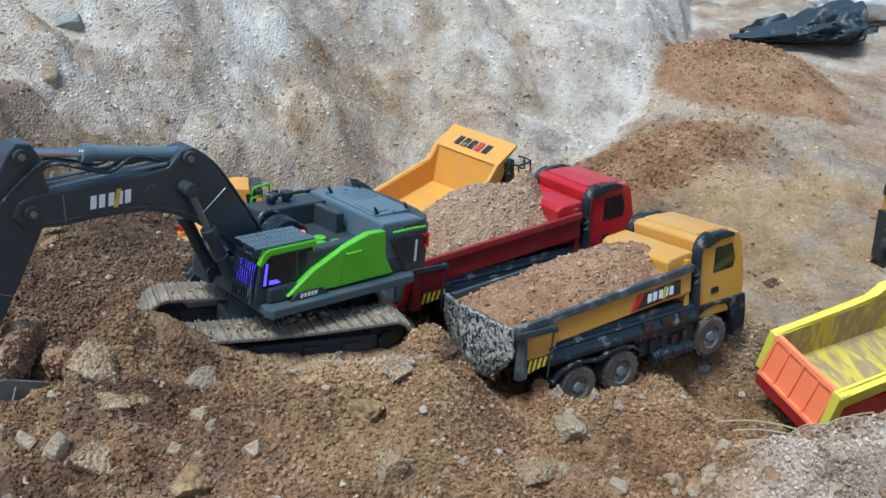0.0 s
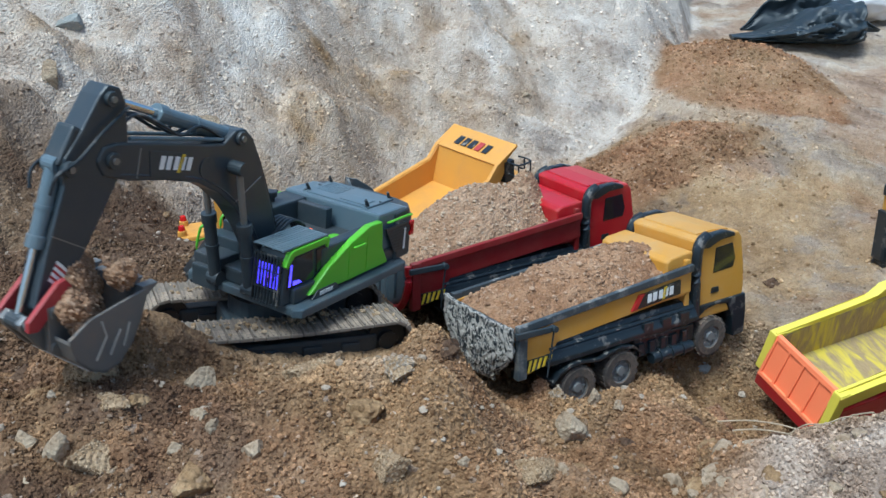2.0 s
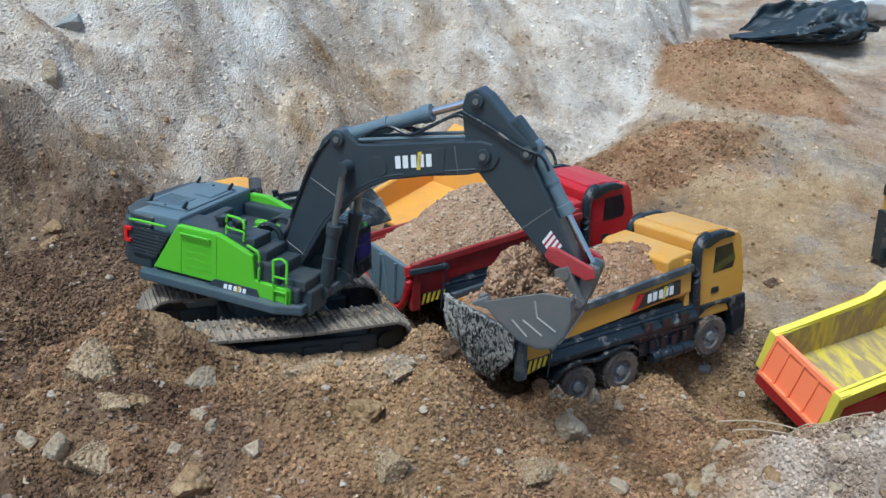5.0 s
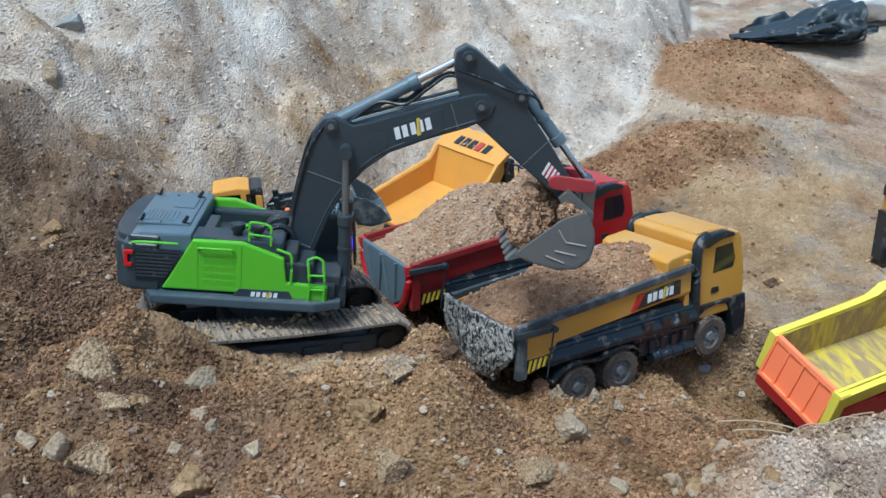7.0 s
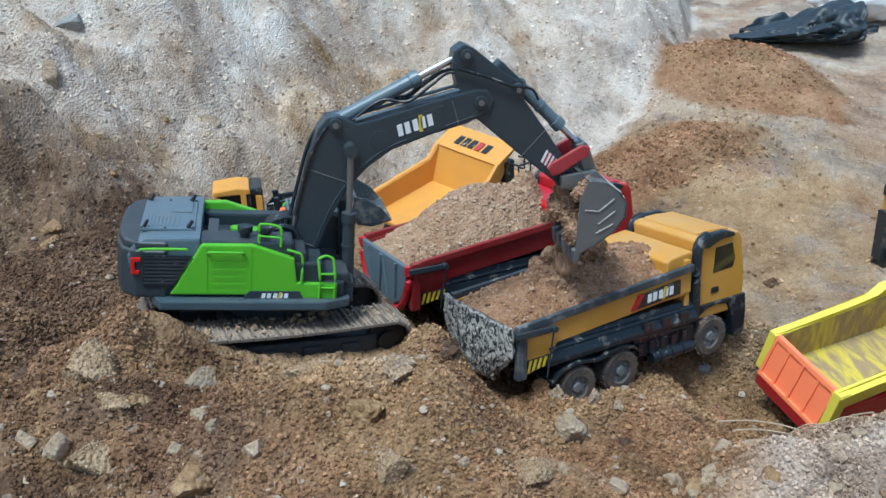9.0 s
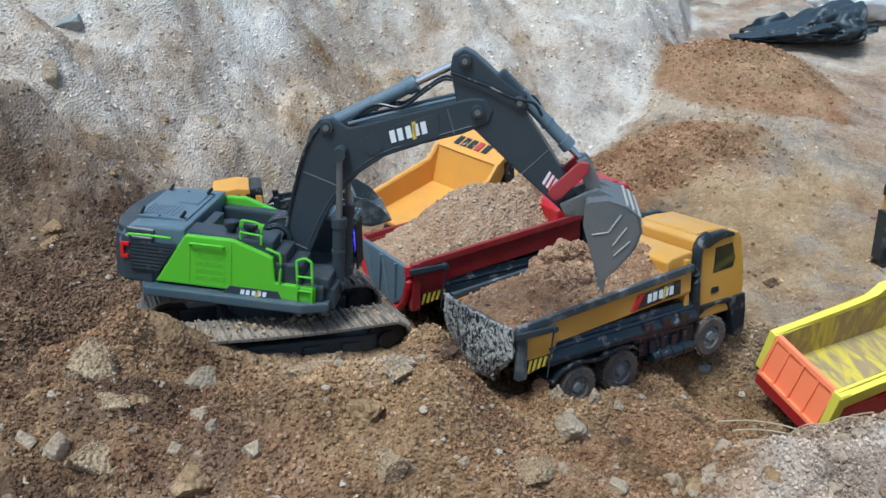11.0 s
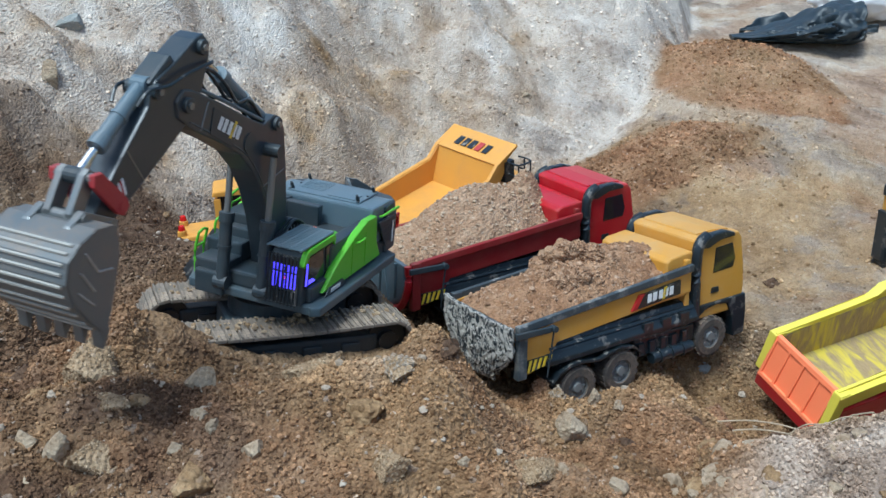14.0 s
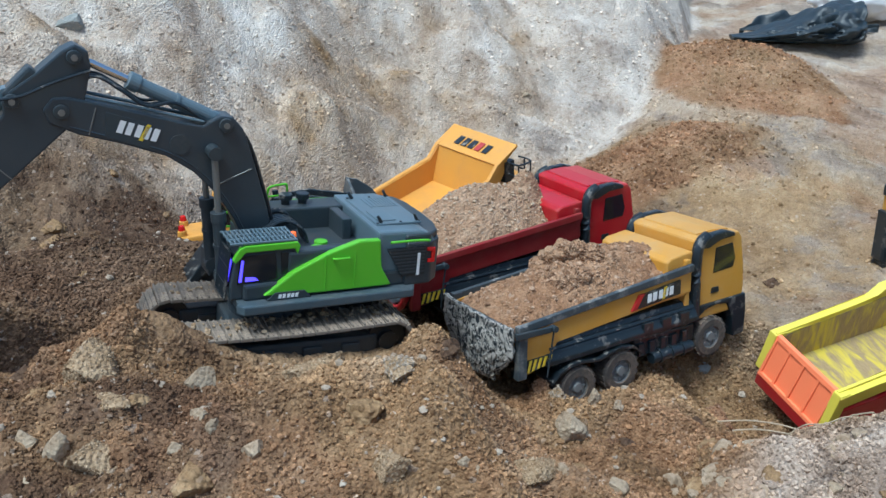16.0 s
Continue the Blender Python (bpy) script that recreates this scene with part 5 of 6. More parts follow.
    tube(bm, [(0.000 + 0.019 * math.cos(a), -0.034, 0.090 + 0.019 * math.sin(a)) for a in np.linspace(0.0, 6.1, 14)], 0.0042, 8, 3)
    for k in range(5):
        y = -0.004 + 0.006 * k
        tube(bm, [(-0.030, y, 0.078), (-0.020, y, 0.100), (0.004, y, 0.112), (0.026, y, 0.104), (0.040, y * 0.5, 0.088)], 0.0024, 6, 4)
    part("hose", bm, M_BLACK, up, "bundle of black hydraulic hoses")
    # front right steps and tool box
    bm = BM()
    box(bm, 0.012, 0.050, -0.090, -0.034, 0.050, 0.078, 0.003)
    box(bm, 0.010, 0.028, -0.086, -0.036, 0.076, 0.092, 0.003)
    box(bm, 0.048, 0.086, -0.084, -0.034, 0.046, 0.062, 0.003)
    box(bm, 0.070, 0.094, -0.080, -0.036, 0.016, 0.048, 0.003)
    part("step_box", bm, M_GREY, up, "dark stepped tool box")
    bm = BM()
    for x in (0.046, 0.066):
        tube(bm, [(x, -0.097, 0.030), (x, -0.098, 0.060), (x - 0.003, -0.094, 0.086)], 0.0019, 8, 3)
    tube(bm, [(0.063, -0.094, 0.086), (0.054, -0.093, 0.090), (0.043, -0.094, 0.086)], 0.0019, 8, 3)
    for z in (0.046, 0.066):
        rod(bm, (0.046, -0.098, z), (0.066, -0.098, z), 0.0016, 8)
    part("ladder", bm, M_GREEN, up, "green access ladder")
    bm = BM()
    tube(bm, [(0.022, -0.095, 0.052), (0.022, -0.095, 0.088), (0.012, -0.094, 0.095), (0.002, -0.092, 0.097)], 0.0019, 8, 4)
    tube(bm, [(-0.006, -0.088, 0.100), (-0.006, -0.088, 0.122), (-0.012, -0.086, 0.128), (-0.030, -0.086, 0.130), (-0.034, -0.086, 0.126), (-0.034, -0.086, 0.104)], 0.0019, 8, 4)
    rod(bm, (-0.006, -0.087, 0.112), (-0.034, -0.087, 0.114), 0.0016, 8)
    part("handrail", bm, M_GREEN, up, "green handrail")
    # boom bracket
    bm = BM()
    for y in (Y0 - 0.028, Y0 + 0.028):
        prism(bm, [(-0.005, 0.03), (0.100, 0.03), (0.096, 0.046), (0.040, 0.052), (0.020, 0.056), (0.000, 0.050)], y - 0.004, y + 0.004, 0.002)
    rod(bm, (0.0243, Y0 - 0.036, 0.036), (0.0243, Y0 + 0.036, 0.036), 0.010, 18)
    part("boom_bracket", bm, M_BLACK, up)
    # cab
    bm = BM()
    prism(bm, [(0.022, 0.030), (0.116, 0.030), (0.116, 0.048), (0.109, 0.090), (0.102, 0.101), (0.024, 0.104)], 0.034, 0.083, 0.004, 3)
    cab = part("cab", bm, M_GREY, up, "dark operator's cab")
    bm = BM()
    prism(bm, [(0.052, 0.055), (0.107, 0.052), (0.103, 0.088), (0.098, 0.093), (0.056, 0.094)], 0.0825, 0.0845, 0.0012)
    part("cab_window", bm, M_GLASS, cab, "dark side window of the cab")
    bm = BM()
    prism(bm, [(0.028, 0.068), (0.047, 0.060), (0.049, 0.093), (0.030, 0.094)], 0.0825, 0.0845, 0.0012)
    part("cab_window", bm, M_GLASS, cab, "dark side window of the cab")
    bm = BM()
    prism(bm, [(0.1155, 0.048), (0.1175, 0.048), (0.1100, 0.092), (0.1080, 0.092)], 0.040, 0.078, 0.0005)
    part("windscreen", bm, M_GLASS, cab, "dark cab windscreen")
    for y in (0.0415, 0.051, 0.060, 0.0695):
        bm = BM()
        prism(bm, [(0.1176, 0.054), (0.1182, 0.054), (0.1128, 0.084), (0.1121, 0.084)], y, y + 0.007, 0)
        part("led_strip", bm, M_BLUE, cab, "lit blue-violet cab light")
    bm = BM()
    prism(bm, [(0.1010, 0.056), (0.1050, 0.056), (0.1015, 0.086), (0.0985, 0.086)], 0.0843, 0.0851, 0)
    prism(bm, [(0.078, 0.056), (0.096, 0.056), (0.096, 0.062), (0.084, 0.061)], 0.0843, 0.0851, 0)
    part("led_strip", bm, M_BLUE, cab, "lit blue-violet cab light")
    bm = BM()
    rod(bm, (0.1150, 0.062, 0.068), (0.1172, 0.062, 0.068), 0.0018, 12)
    part("led_spot", bm, M_REDLED, cab, "small red cab lamp")
    bm = BM()
    for k in range(9):
        y = 0.037 + 0.0053 * k
        rod(bm, (0.1220, y, 0.031), (0.1150, y, 0.099), 0.0015, 6)
    for z in (0.033, 0.052, 0.076, 0.097):
        x = 0.1215 - 0.0065 * (z - 0.036) / 0.061
        rod(bm, (x, 0.035, z), (x, 0.081, z), 0.0012, 6)
    part("front_guard", bm, M_BLACK, cab, "black bar guard before the windscreen")
    bm = BM()
    for k in range(16):
        x = 0.028 + 0.0057 * k
        rod(bm, (x, 0.034, 0.1085), (x, 0.082, 0.1085), 0.0017, 6)
    for y in (0.034, 0.050, 0.066, 0.082):
        rod(bm, (0.026, y, 0.1080), (0.116, y, 0.1080), 0.0017, 6)
    for x, y in ((0.034, 0.038), (0.034, 0.080), (0.100, 0.038), (0.100, 0.080)):
        rod(bm, (x, y, 0.100), (x, y, 0.1085), 0.0015, 6)
    # lighter slate colour stands in for the light on the black slats
    part("roof_guard", bm, M_HOOD, cab, "black slatted roof guard, in slate for the light it catches")
    bm = BM()
    prism(bm, [(0.026, 0.088), (0.030, 0.097), (0.096, 0.096), (0.109, 0.082), (0.113, 0.086), (0.104, 0.102), (0.096, 0.105), (0.026, 0.106), (0.022, 0.100)], 0.078, 0.0860, 0.0015)
    part("roof_trim", bm, M_GREEN, cab, "green cab roof edge")
    # the cab stands a little back from the deck's front edge
    for ob in [o for o in up.children if o.name.startswith("cab")]:
        ob.matrix_basis = Matrix.Translation((-0.019, 0.0, 0.0))
    # the tail is short and blunt
    for ob in (up, *up.children_recursive):
        if not ob.name.startswith("cab") and ob.type == "MESH":
            for v in ob.data.vertices:
                if v.co.x < -0.15:
                    v.co.x = -0.15 + (v.co.x + 0.15) * 0.79
    bm = BM()
    rod(bm, (0.002, 0.050, 0.070), (0.002, 0.050, 0.099), 0.003, 10)
    part("beacon_post", bm, M_BLACK, up)
    bm = BM()
    rod(bm, (0.002, 0.050, 0.099), (0.002, 0.050, 0.107), 0.0048, 14, 0.0040, 0.0015)
    part("beacon", bm, M_BEACON, up, "small orange beacon")
    return up


upper = upper_body(exc)
W2 = 0.0185


def pins(parent, places, w, r=0.009):
    for x, z in places:
        bm = BM()
        rod(bm, (x, -w - 0.005, z), (x, w + 0.005, z), r, 18, None, 0.0012)
        pin = part("pin", bm, M_GREY, parent)
        part("pin_head", rod(BM(), (x, -w - 0.0070, z), (x, w + 0.0070, z), r * 0.45, 10), M_STEEL, pin, "worn bright pin head")


def boom_arm():
    lower = [(-0.012, -0.016), (0.044, 0.012), (0.098, 0.034), (0.143, 0.045), (0.183, 0.047), (0.224, 0.040), (0.272, 0.018), (0.320, -0.008), (0.354, -0.020), (0.370, -0.012)]
    upper_ = [(0.372, 0.006), (0.360, 0.018), (0.330, 0.036), (0.285, 0.061), (0.240, 0.085), (0.216, 0.100), (0.208, 0.124), (0.194, 0.134), (0.174, 0.132), (0.143, 0.116), (0.078, 0.078), (0.014, 0.034), (-0.012, 0.012)]
    ob = part("boom", prism(BM(), lower + upper_, -W2, W2, 0.0025), M_ARM, exc, "charcoal curved boom")
    pins(ob, [(0.354, 0.0), (0.186, 0.084), (0.195, 0.120)], W2)
    bm = BM()
    for x, z in ((0.222, 0.062),):
        for s in (-1, 1):
            rod(bm, (x, s * W2, z), (x, s * (W2 + 0.0014), z), 0.013, 24)
    for s in (-1, 1):
        prism(bm, [(0.246, 0.033), (0.296, 0.010), (0.316, 0.034), (0.264, 0.060)], s * W2, s * (W2 + 0.0011), 0.0004)
    part("cover", bm, M_GREY, ob)
    for s in (-1, 1):
        for x0, z0, x1, z1 in ((0.052, 0.020, 0.040, 0.050), (0.150, 0.050, 0.128, 0.100), (0.312, 0.000, 0.328, 0.030)):
            part("weld_seam", rod(BM(), (x0, s * W2, z0), (x1, s * W2, z1), 0.0009, 6), M_STEEL, ob, "pale scratched weld seam")
        rim = BM()
        tube(rim, [(0.010, s * (W2 - 0.0005), 0.004), (0.098, s * (W2 - 0.0005), 0.040), (0.143, s * (W2 - 0.0005), 0.051), (0.183, s * (W2 - 0.0005), 0.053), (0.224, s * (W2 - 0.0005), 0.046), (0.272, s * (W2 - 0.0005), 0.024), (0.335, s * (W2 - 0.0005), -0.008)], 0.0014, 6, 4)
        part("edge_rim", rim, M_ARM, ob)
        a = -27
        if s < 0:
            bars(ob, pose(0.243, -W2 - 0.0014, 0.047, 0, -a, 0), 0.052, 0.0160, M_WHITE, slash=M_HAZY)
        else:
            bars(ob, pose(0.291, W2 + 0.0014, 0.023, 0, a, 180), 0.052, 0.0160, M_WHITE, slash=M_HAZY)
    for y in (-0.012, 0.004, 0.013):
        bm = BM()
        tube(bm, [(0.215, y, 0.106), (0.260, y, 0.098), (0.285, y * 1.4, 0.072), (0.320, y * 1.5, 0.066), (0.352, y, 0.058), (0.366, y, 0.030)], 0.0022, 7, 5)
        part("hose", bm, M_BLACK, ob, "black hydraulic hose")
    bm = BM()
    tube(bm, [(0.195, -0.017, 0.128), (0.150, -0.020, 0.118), (0.085, -0.019, 0.082), (0.025, -0.018, 0.046), (0.000, -0.018, 0.050)], 0.0026, 7, 5)
    tube(bm, [(0.195, 0.012, 0.132), (0.150, 0.012, 0.122), (0.085, 0.012, 0.086), (0.025, 0.010, 0.052), (0.000, 0.010, 0.055)], 0.0026, 7, 5)
    part("hose", bm, M_BLACK, ob, "black hydraulic hose")
    bm = BM()
    for y in (-0.014, 0.014):
        tube(bm, [(0.218, y, 0.104), (0.250, y, 0.086), (0.300, y, 0.058), (0.345, y, 0.032)], 0.0024, 8, 3)
    part("pipe", bm, M_HOOD, ob, "slate hydraulic pipe")
    return ob


def stick_arm():
    out = [(-0.074, 0.026), (-0.070, 0.042), (-0.055, 0.047), (-0.014, 0.050), (0.020, 0.056), (0.036, 0.053), (0.046, 0.043), (0.110, 0.031), (0.176, 0.016), (0.186, 0.002), (0.176, -0.011), (0.090, -0.017), (0.0, -0.021), (-0.028, -0.012), (-0.064, 0.012)]
    ob = part("stick", prism(BM(), out, -W2 * 0.84, W2 * 0.84, 0.0025), M_ARM, exc, "charcoal dipper stick")
    pins(ob, [(-0.058, 0.033), (0.028, 0.047), (0.172, 0.0), (0.0, 0.0)], W2 * 0.87, 0.0085)
    bm = BM()
    box(bm, -0.016, 0.030, -0.0135, 0.0135, 0.046, 0.0600, 0.004)
    part("cylinder_seat", bm, M_GREY, ob)
    for s in (-1, 1):
        bm = BM()
        box(bm, 0.098, 0.0995, s * W2 * 0.84, s * (W2 * 0.84 + 0.0006), -0.0155, 0.032, 0)
        part("weld_seam", bm, M_STEEL, ob, "pale scratched seam")
        bm = BM()
        for k in range(4):
            x = 0.126 + 0.0065 * k
            prism(bm, [(x, -0.004), (x + 0.0036, -0.004), (x - 0.002, 0.014), (x - 0.0056, 0.014)], s * W2 * 0.84, s * (W2 * 0.84 + 0.0008), 0)
        part("stripe", bm, M_WHITE if s < 0 else M_WHITE, ob, "white warning stripes")
        bm = BM()
        for k in range(3):
            x = 0.1296 + 0.0065 * k
            prism(bm, [(x, -0.004), (x + 0.0029, -0.004), (x - 0.0027, 0.014), (x - 0.0056, 0.014)], s * W2 * 0.84, s * (W2 * 0.84 + 0.0008), 0)
        part("stripe", bm, M_LINK, ob, "red warning stripes")
    bm = BM()
    for s in (-1, 1):
        tube(bm, [(-0.060, s * 0.021, 0.010), (-0.020, s * 0.0215, 0.030), (0.015, s * 0.022, 0.044), (0.040, s * 0.020, 0.060), (0.060, s * 0.016, 0.056)], 0.0020, 7, 4)
    part("hose", bm, M_BLACK, ob, "black hydraulic hose")
    return ob


BUCKET_PROFILE = [(-0.004, 0.030), (0.004, 0.052), (0.022, 0.070), (0.042, 0.080), (0.064, 0.076), (0.084, 0.058), (0.099, 0.030), (0.110, 0.002)]


def dig_bucket():
    hw = 0.053
    ob_bm = BM()
    inner = [(x * 0.97 + 0.001, z - 0.004) for x, z in BUCKET_PROFILE[:-1]] + [(0.109, -0.001)]
    prism(ob_bm, BUCKET_PROFILE + inner[::-1], -hw, hw, 0.0008)
    ob = part("bucket", ob_bm, M_BUCKET, exc, "scoured grey digging bucket")
    for s in (-1, 1):
        bm = BM()
        prism(bm, [(-0.004, 0.024), (0.024, 0.010), (0.062, 0.004), (0.108, -0.002)] + BUCKET_PROFILE[::-1], s * hw, s * (hw - 0.0035), 0.001)
        side = part("side_plate", bm, M_BUCKET, ob, "scratched bucket side plate")
        bm = BM()
        rows = ((0.030, 0.060, 0.046, 0.036), (0.046, 0.036, 0.040, 0.016), (0.050, 0.060, 0.066, 0.034), (0.070, 0.056, 0.080, 0.030))
        for x0, z0, x1, z1 in rows:
            rod(bm, (x0, s * (hw + 0.0004), z0), (x1, s * (hw + 0.0004), z1), 0.0013, 5)
        part("wear_strip", bm, M_RIB, side, "pale wear strip")
    bm = BM()
    for (x0, z0), (x1, z1) in zip(BUCKET_PROFILE[2:], BUCKET_PROFILE[3:]):
        for f in (0.15, 0.6):
            x, z = x0 + (x1 - x0) * f, z0 + (z1 - z0) * f
            rod(bm, (x, -hw + 0.006, z + 0.0006), (x, hw - 0.006, z + 0.0006), 0.0021, 6)
    part("back_rib", bm, M_RIB, ob, "worn ribs across the bucket's back")
    for k in range(5):
        y = -0.046 + 0.023 * k
        bm = BM()
        prism(bm, [(0.100, 0.006), (0.105, 0.010), (0.125, -0.002), (0.126, -0.005), (0.103, -0.005)], y - 0.006, y + 0.006, 0.001)
        part("tooth", bm, M_BUCKET, ob, "worn bucket tooth")
    bm = BM()
    for y in (-0.024, 0.024):
        prism(bm, [(-0.010, -0.008), (0.010, -0.008), (0.024, 0.030), (0.030, 0.066), (0.008, 0.058), (-0.010, 0.044)], y - 0.004, y + 0.004, 0.0012)
    rod(bm, (0, -0.030, 0), (0, 0.030, 0), 0.0075, 16)
    rod(bm, (-0.002, -0.030, 0.040), (-0.002, 0.030, 0.040), 0.0065, 16)
    part("ear", bm, M_STEEL, ob, "bare metal bucket ears")
    for o in (ob, *ob.children_recursive):
        for v in o.data.vertices:
            v.co.x *= 0.94
    return ob


boom, stick, bucket = boom_arm(), stick_arm(), dig_bucket()


def cylinder(name, length, r, chrome, y_list, label):
    """Barrel and rod as two parts; each lies along its own +x from its own pin."""
    bm = BM()
    for y in y_list:
        rod(bm, (0.004, y, 0), (length, y, 0), r, 18, None, 0.001)
        rod(bm, (length - 0.012, y, 0), (length + 0.002, y, 0), r * 1.22, 18, None, 0.001)
        rod(bm, (length * 0.5, y, 0), (length * 0.5 + 0.004, y, 0), r * 1.15, 18)
        rod(bm, (0, y - r * 1.1, 0), (0, y + r * 1.1, 0), r * 1.15, 16)
    barrel = part(name + "_barrel", bm, M_HOOD if "slate" in label else M_GREY, exc, label)
    bm = BM()
    for y in y_list:
        rod(bm, (0.004, y, 0), (length * 0.98, y, 0), r * 0.52, 14)
    piston = part(name + "_rod", bm, chrome, exc, "bright piston rod")
    bm = BM()
    for y in y_list:
        rod(bm, (0, y - r * 1.15, 0), (0, y + r * 1.15, 0), r * 1.05, 16)
    part("rod_eye", bm, M_GREY, piston)
    return barrel, piston


boom_cyl = [cylinder("boom_cylinder", 0.095, 0.0085, M_STEEL, (y,), "black boom cylinder") for y in (-0.031, 0.031)]
stick_cyl = cylinder("stick_cylinder", 0.128, 0.0095, M_CHROME, (0.0,), "slate stick cylinder")
bucket_cyl = cylinder("bucket_cylinder", 0.088, 0.0085, M_CHROME, (0.0,), "slate bucket cylinder")
bm = BM()
for y in (-0.024, 0.024):
    prism(bm, [(-0.009, -0.006), (0.0, -0.010), (0.050, -0.009), (0.058, 0.0), (0.050, 0.009), (0.0, 0.010), (-0.009, 0.006)], y - 0.0035, y + 0.0035, 0.0015)
rod(bm, (0, -0.028, 0), (0, 0.028, 0), 0.006, 14)
rocker = part("rocker_link", bm, M_LINK, exc, "dull red rocker link")
bm = BM()
for y in (-0.013, 0.013):
    prism(bm, [(-0.008, -0.006), (0.0, -0.009), (0.040, -0.009), (0.048, 0.0), (0.040, 0.009), (0.0, 0.009), (-0.008, 0.006)], y - 0.004, y + 0.004, 0.0012)
rod(bm, (0, -0.026, 0), (0, 0.026, 0), 0.006, 14)
rod(bm, (0.040, -0.026, 0), (0.040, 0.026, 0), 0.006, 14)
tie = part("tie_link", bm, M_STEEL, exc, "bare metal tie link")

# ---- soil carried by the bucket, dropped into the yellow truck ----
CLUMPS = []
rngc = np.random.default_rng(21)
for k in range(64):
    size = 0.0095 + 0.0085 * rngc.random()
    u = (k + 0.5) / 64
    px = 0.013 + 0.073 * ((k * 0.618) % 1.0)
    py = -0.038 + 0.076 * ((k * 0.377 + 0.2) % 1.0)
    pz = 0.034 - 0.084 * u * (1 - 0.6 * abs((px - 0.055) / 0.05))
    ob = clod("soil_clump", 0, 0, size, M_FRESH, 60 + k, "fresh rust-brown soil clump from the digging bucket", (1.1, 1.1, 1), 0.25, 0, 0.0, "soil clump", "soil carried in the bucket", 0.22, 3)
    way = rngc.normal(size=(130, 3))
    way /= np.linalg.norm(way, axis=1)[:, None]
    grains("soil_crumbs", way * size * 1.06, 0.0010 * 3.2 ** rngc.random(130), M_LCRUMB, 300 + k, "", "", ob, True)
    lx, ly = 0.035 + 0.125 * ((k * 0.618) % 1.0), -0.050 + 0.100 * ((k * 0.377 + 0.4) % 1.0)
    lz = 0.172 + 0.046 * math.exp(-((lx - 0.095) / 0.06) ** 2 - (ly / 0.05) ** 2) + 0.004 * (k % 3) - 0.008
    CLUMPS.append((ob, (px, py, pz), (lx, ly, lz), 8.0 + 1.9 * (1 - u)))

# ---- stones and clods on the bank and the slope: kind, x, y, half width, height to width ----
STONES = (
    ("clod", -0.412, 0.982, 0.0395, 0.77),
    ("clod", -0.364, 0.915, 0.0186, 0.63),
    ("stone", -0.286, 0.986, 0.0159, 1.17),
    ("stone", -0.265, 0.911, 0.0105, 1.06),
    ("stone", -0.249, 0.896, 0.0080, 1.38),
    ("stone", -0.255, 0.888, 0.0055, 0.89),
    ("stone", -0.285, 0.871, 0.0090, 1.47),
    ("stone", -0.445, 0.877, 0.0133, 0.82),
    ("stone", -0.407, 0.858, 0.0131, 1.18),
    ("clod", -0.367, 0.851, 0.0237, 0.70),
    ("stone", -0.431, 0.835, 0.0128, 0.55),
    ("ochre", -0.197, 0.854, 0.0118, 0.85),
    ("clod", -0.053, 0.815, 0.0182, 0.88),
    ("stone", -0.142, 0.832, 0.0070, 0.75),
    ("stone", -0.105, 0.816, 0.0063, 0.82),
    ("stone", -0.092, 0.816, 0.0045, 1.25),
    ("clod", -0.153, 1.012, 0.0400, 0.60),
    ("clod", -0.090, 1.020, 0.0180, 0.85),
    ("clodB", -0.044, 0.959, 0.0192, 0.80),
    ("clodB", -0.326, 1.030, 0.0135, 0.50),
    ("clod", -0.226, 1.024, 0.0150, 0.64),
    ("stone", 0.173, 1.117, 0.0207, 1.11),
    ("rust", 0.222, 1.115, 0.0153, 0.70),
    ("stone", 0.221, 1.223, 0.0124, 1.13),
    ("ochre", 0.257, 1.219, 0.0124, 0.80),
    ("ochre", 0.289, 1.214, 0.0107, 0.85),
    ("rust", 0.440, 1.355, 0.0276, 0.80),
    ("rust", 0.148, 1.296, 0.0130, 1.60),
    ("clodB", 0.174, 1.280, 0.0130, 1.35),
    ("stone", 0.112, 1.300, 0.0110, 0.43),
    ("grey", 0.454, 1.500, 0.0179, 0.39),
    ("stone", 0.021, 0.826, 0.0069, 1.00),
    ("stone", 0.035, 0.823, 0.0057, 0.90),
    ("clod", 0.113, 0.990, 0.0276, 0.65),
    ("grey", -0.841, 2.182, 0.0306, 0.58),
    ("stone", -0.811, 1.950, 0.0210, 1.11),
    ("stone", 0.247, 2.828, 0.0169, 0.80),
    ("stone", -0.545, 2.146, 0.0286, 0.64),
)
KINDS = {"grey": (M_GREYROCK, "angular bluish grey stone set in the soil"), "stone": (M_ROCK, "pale grey-white clay stone half sunk in the soil"), "ochre": (M_ROCK2, "ochre clay stone half sunk in the soil"),
         "rust": (M_RUSTROCK, "rust-brown clod half sunk in the soil"), "clod": (M_CLOD, "crumbling tan clod of soil on the bank"), "clodB": (M_CLOD, "pale crumbling clod of soil on the bank")}
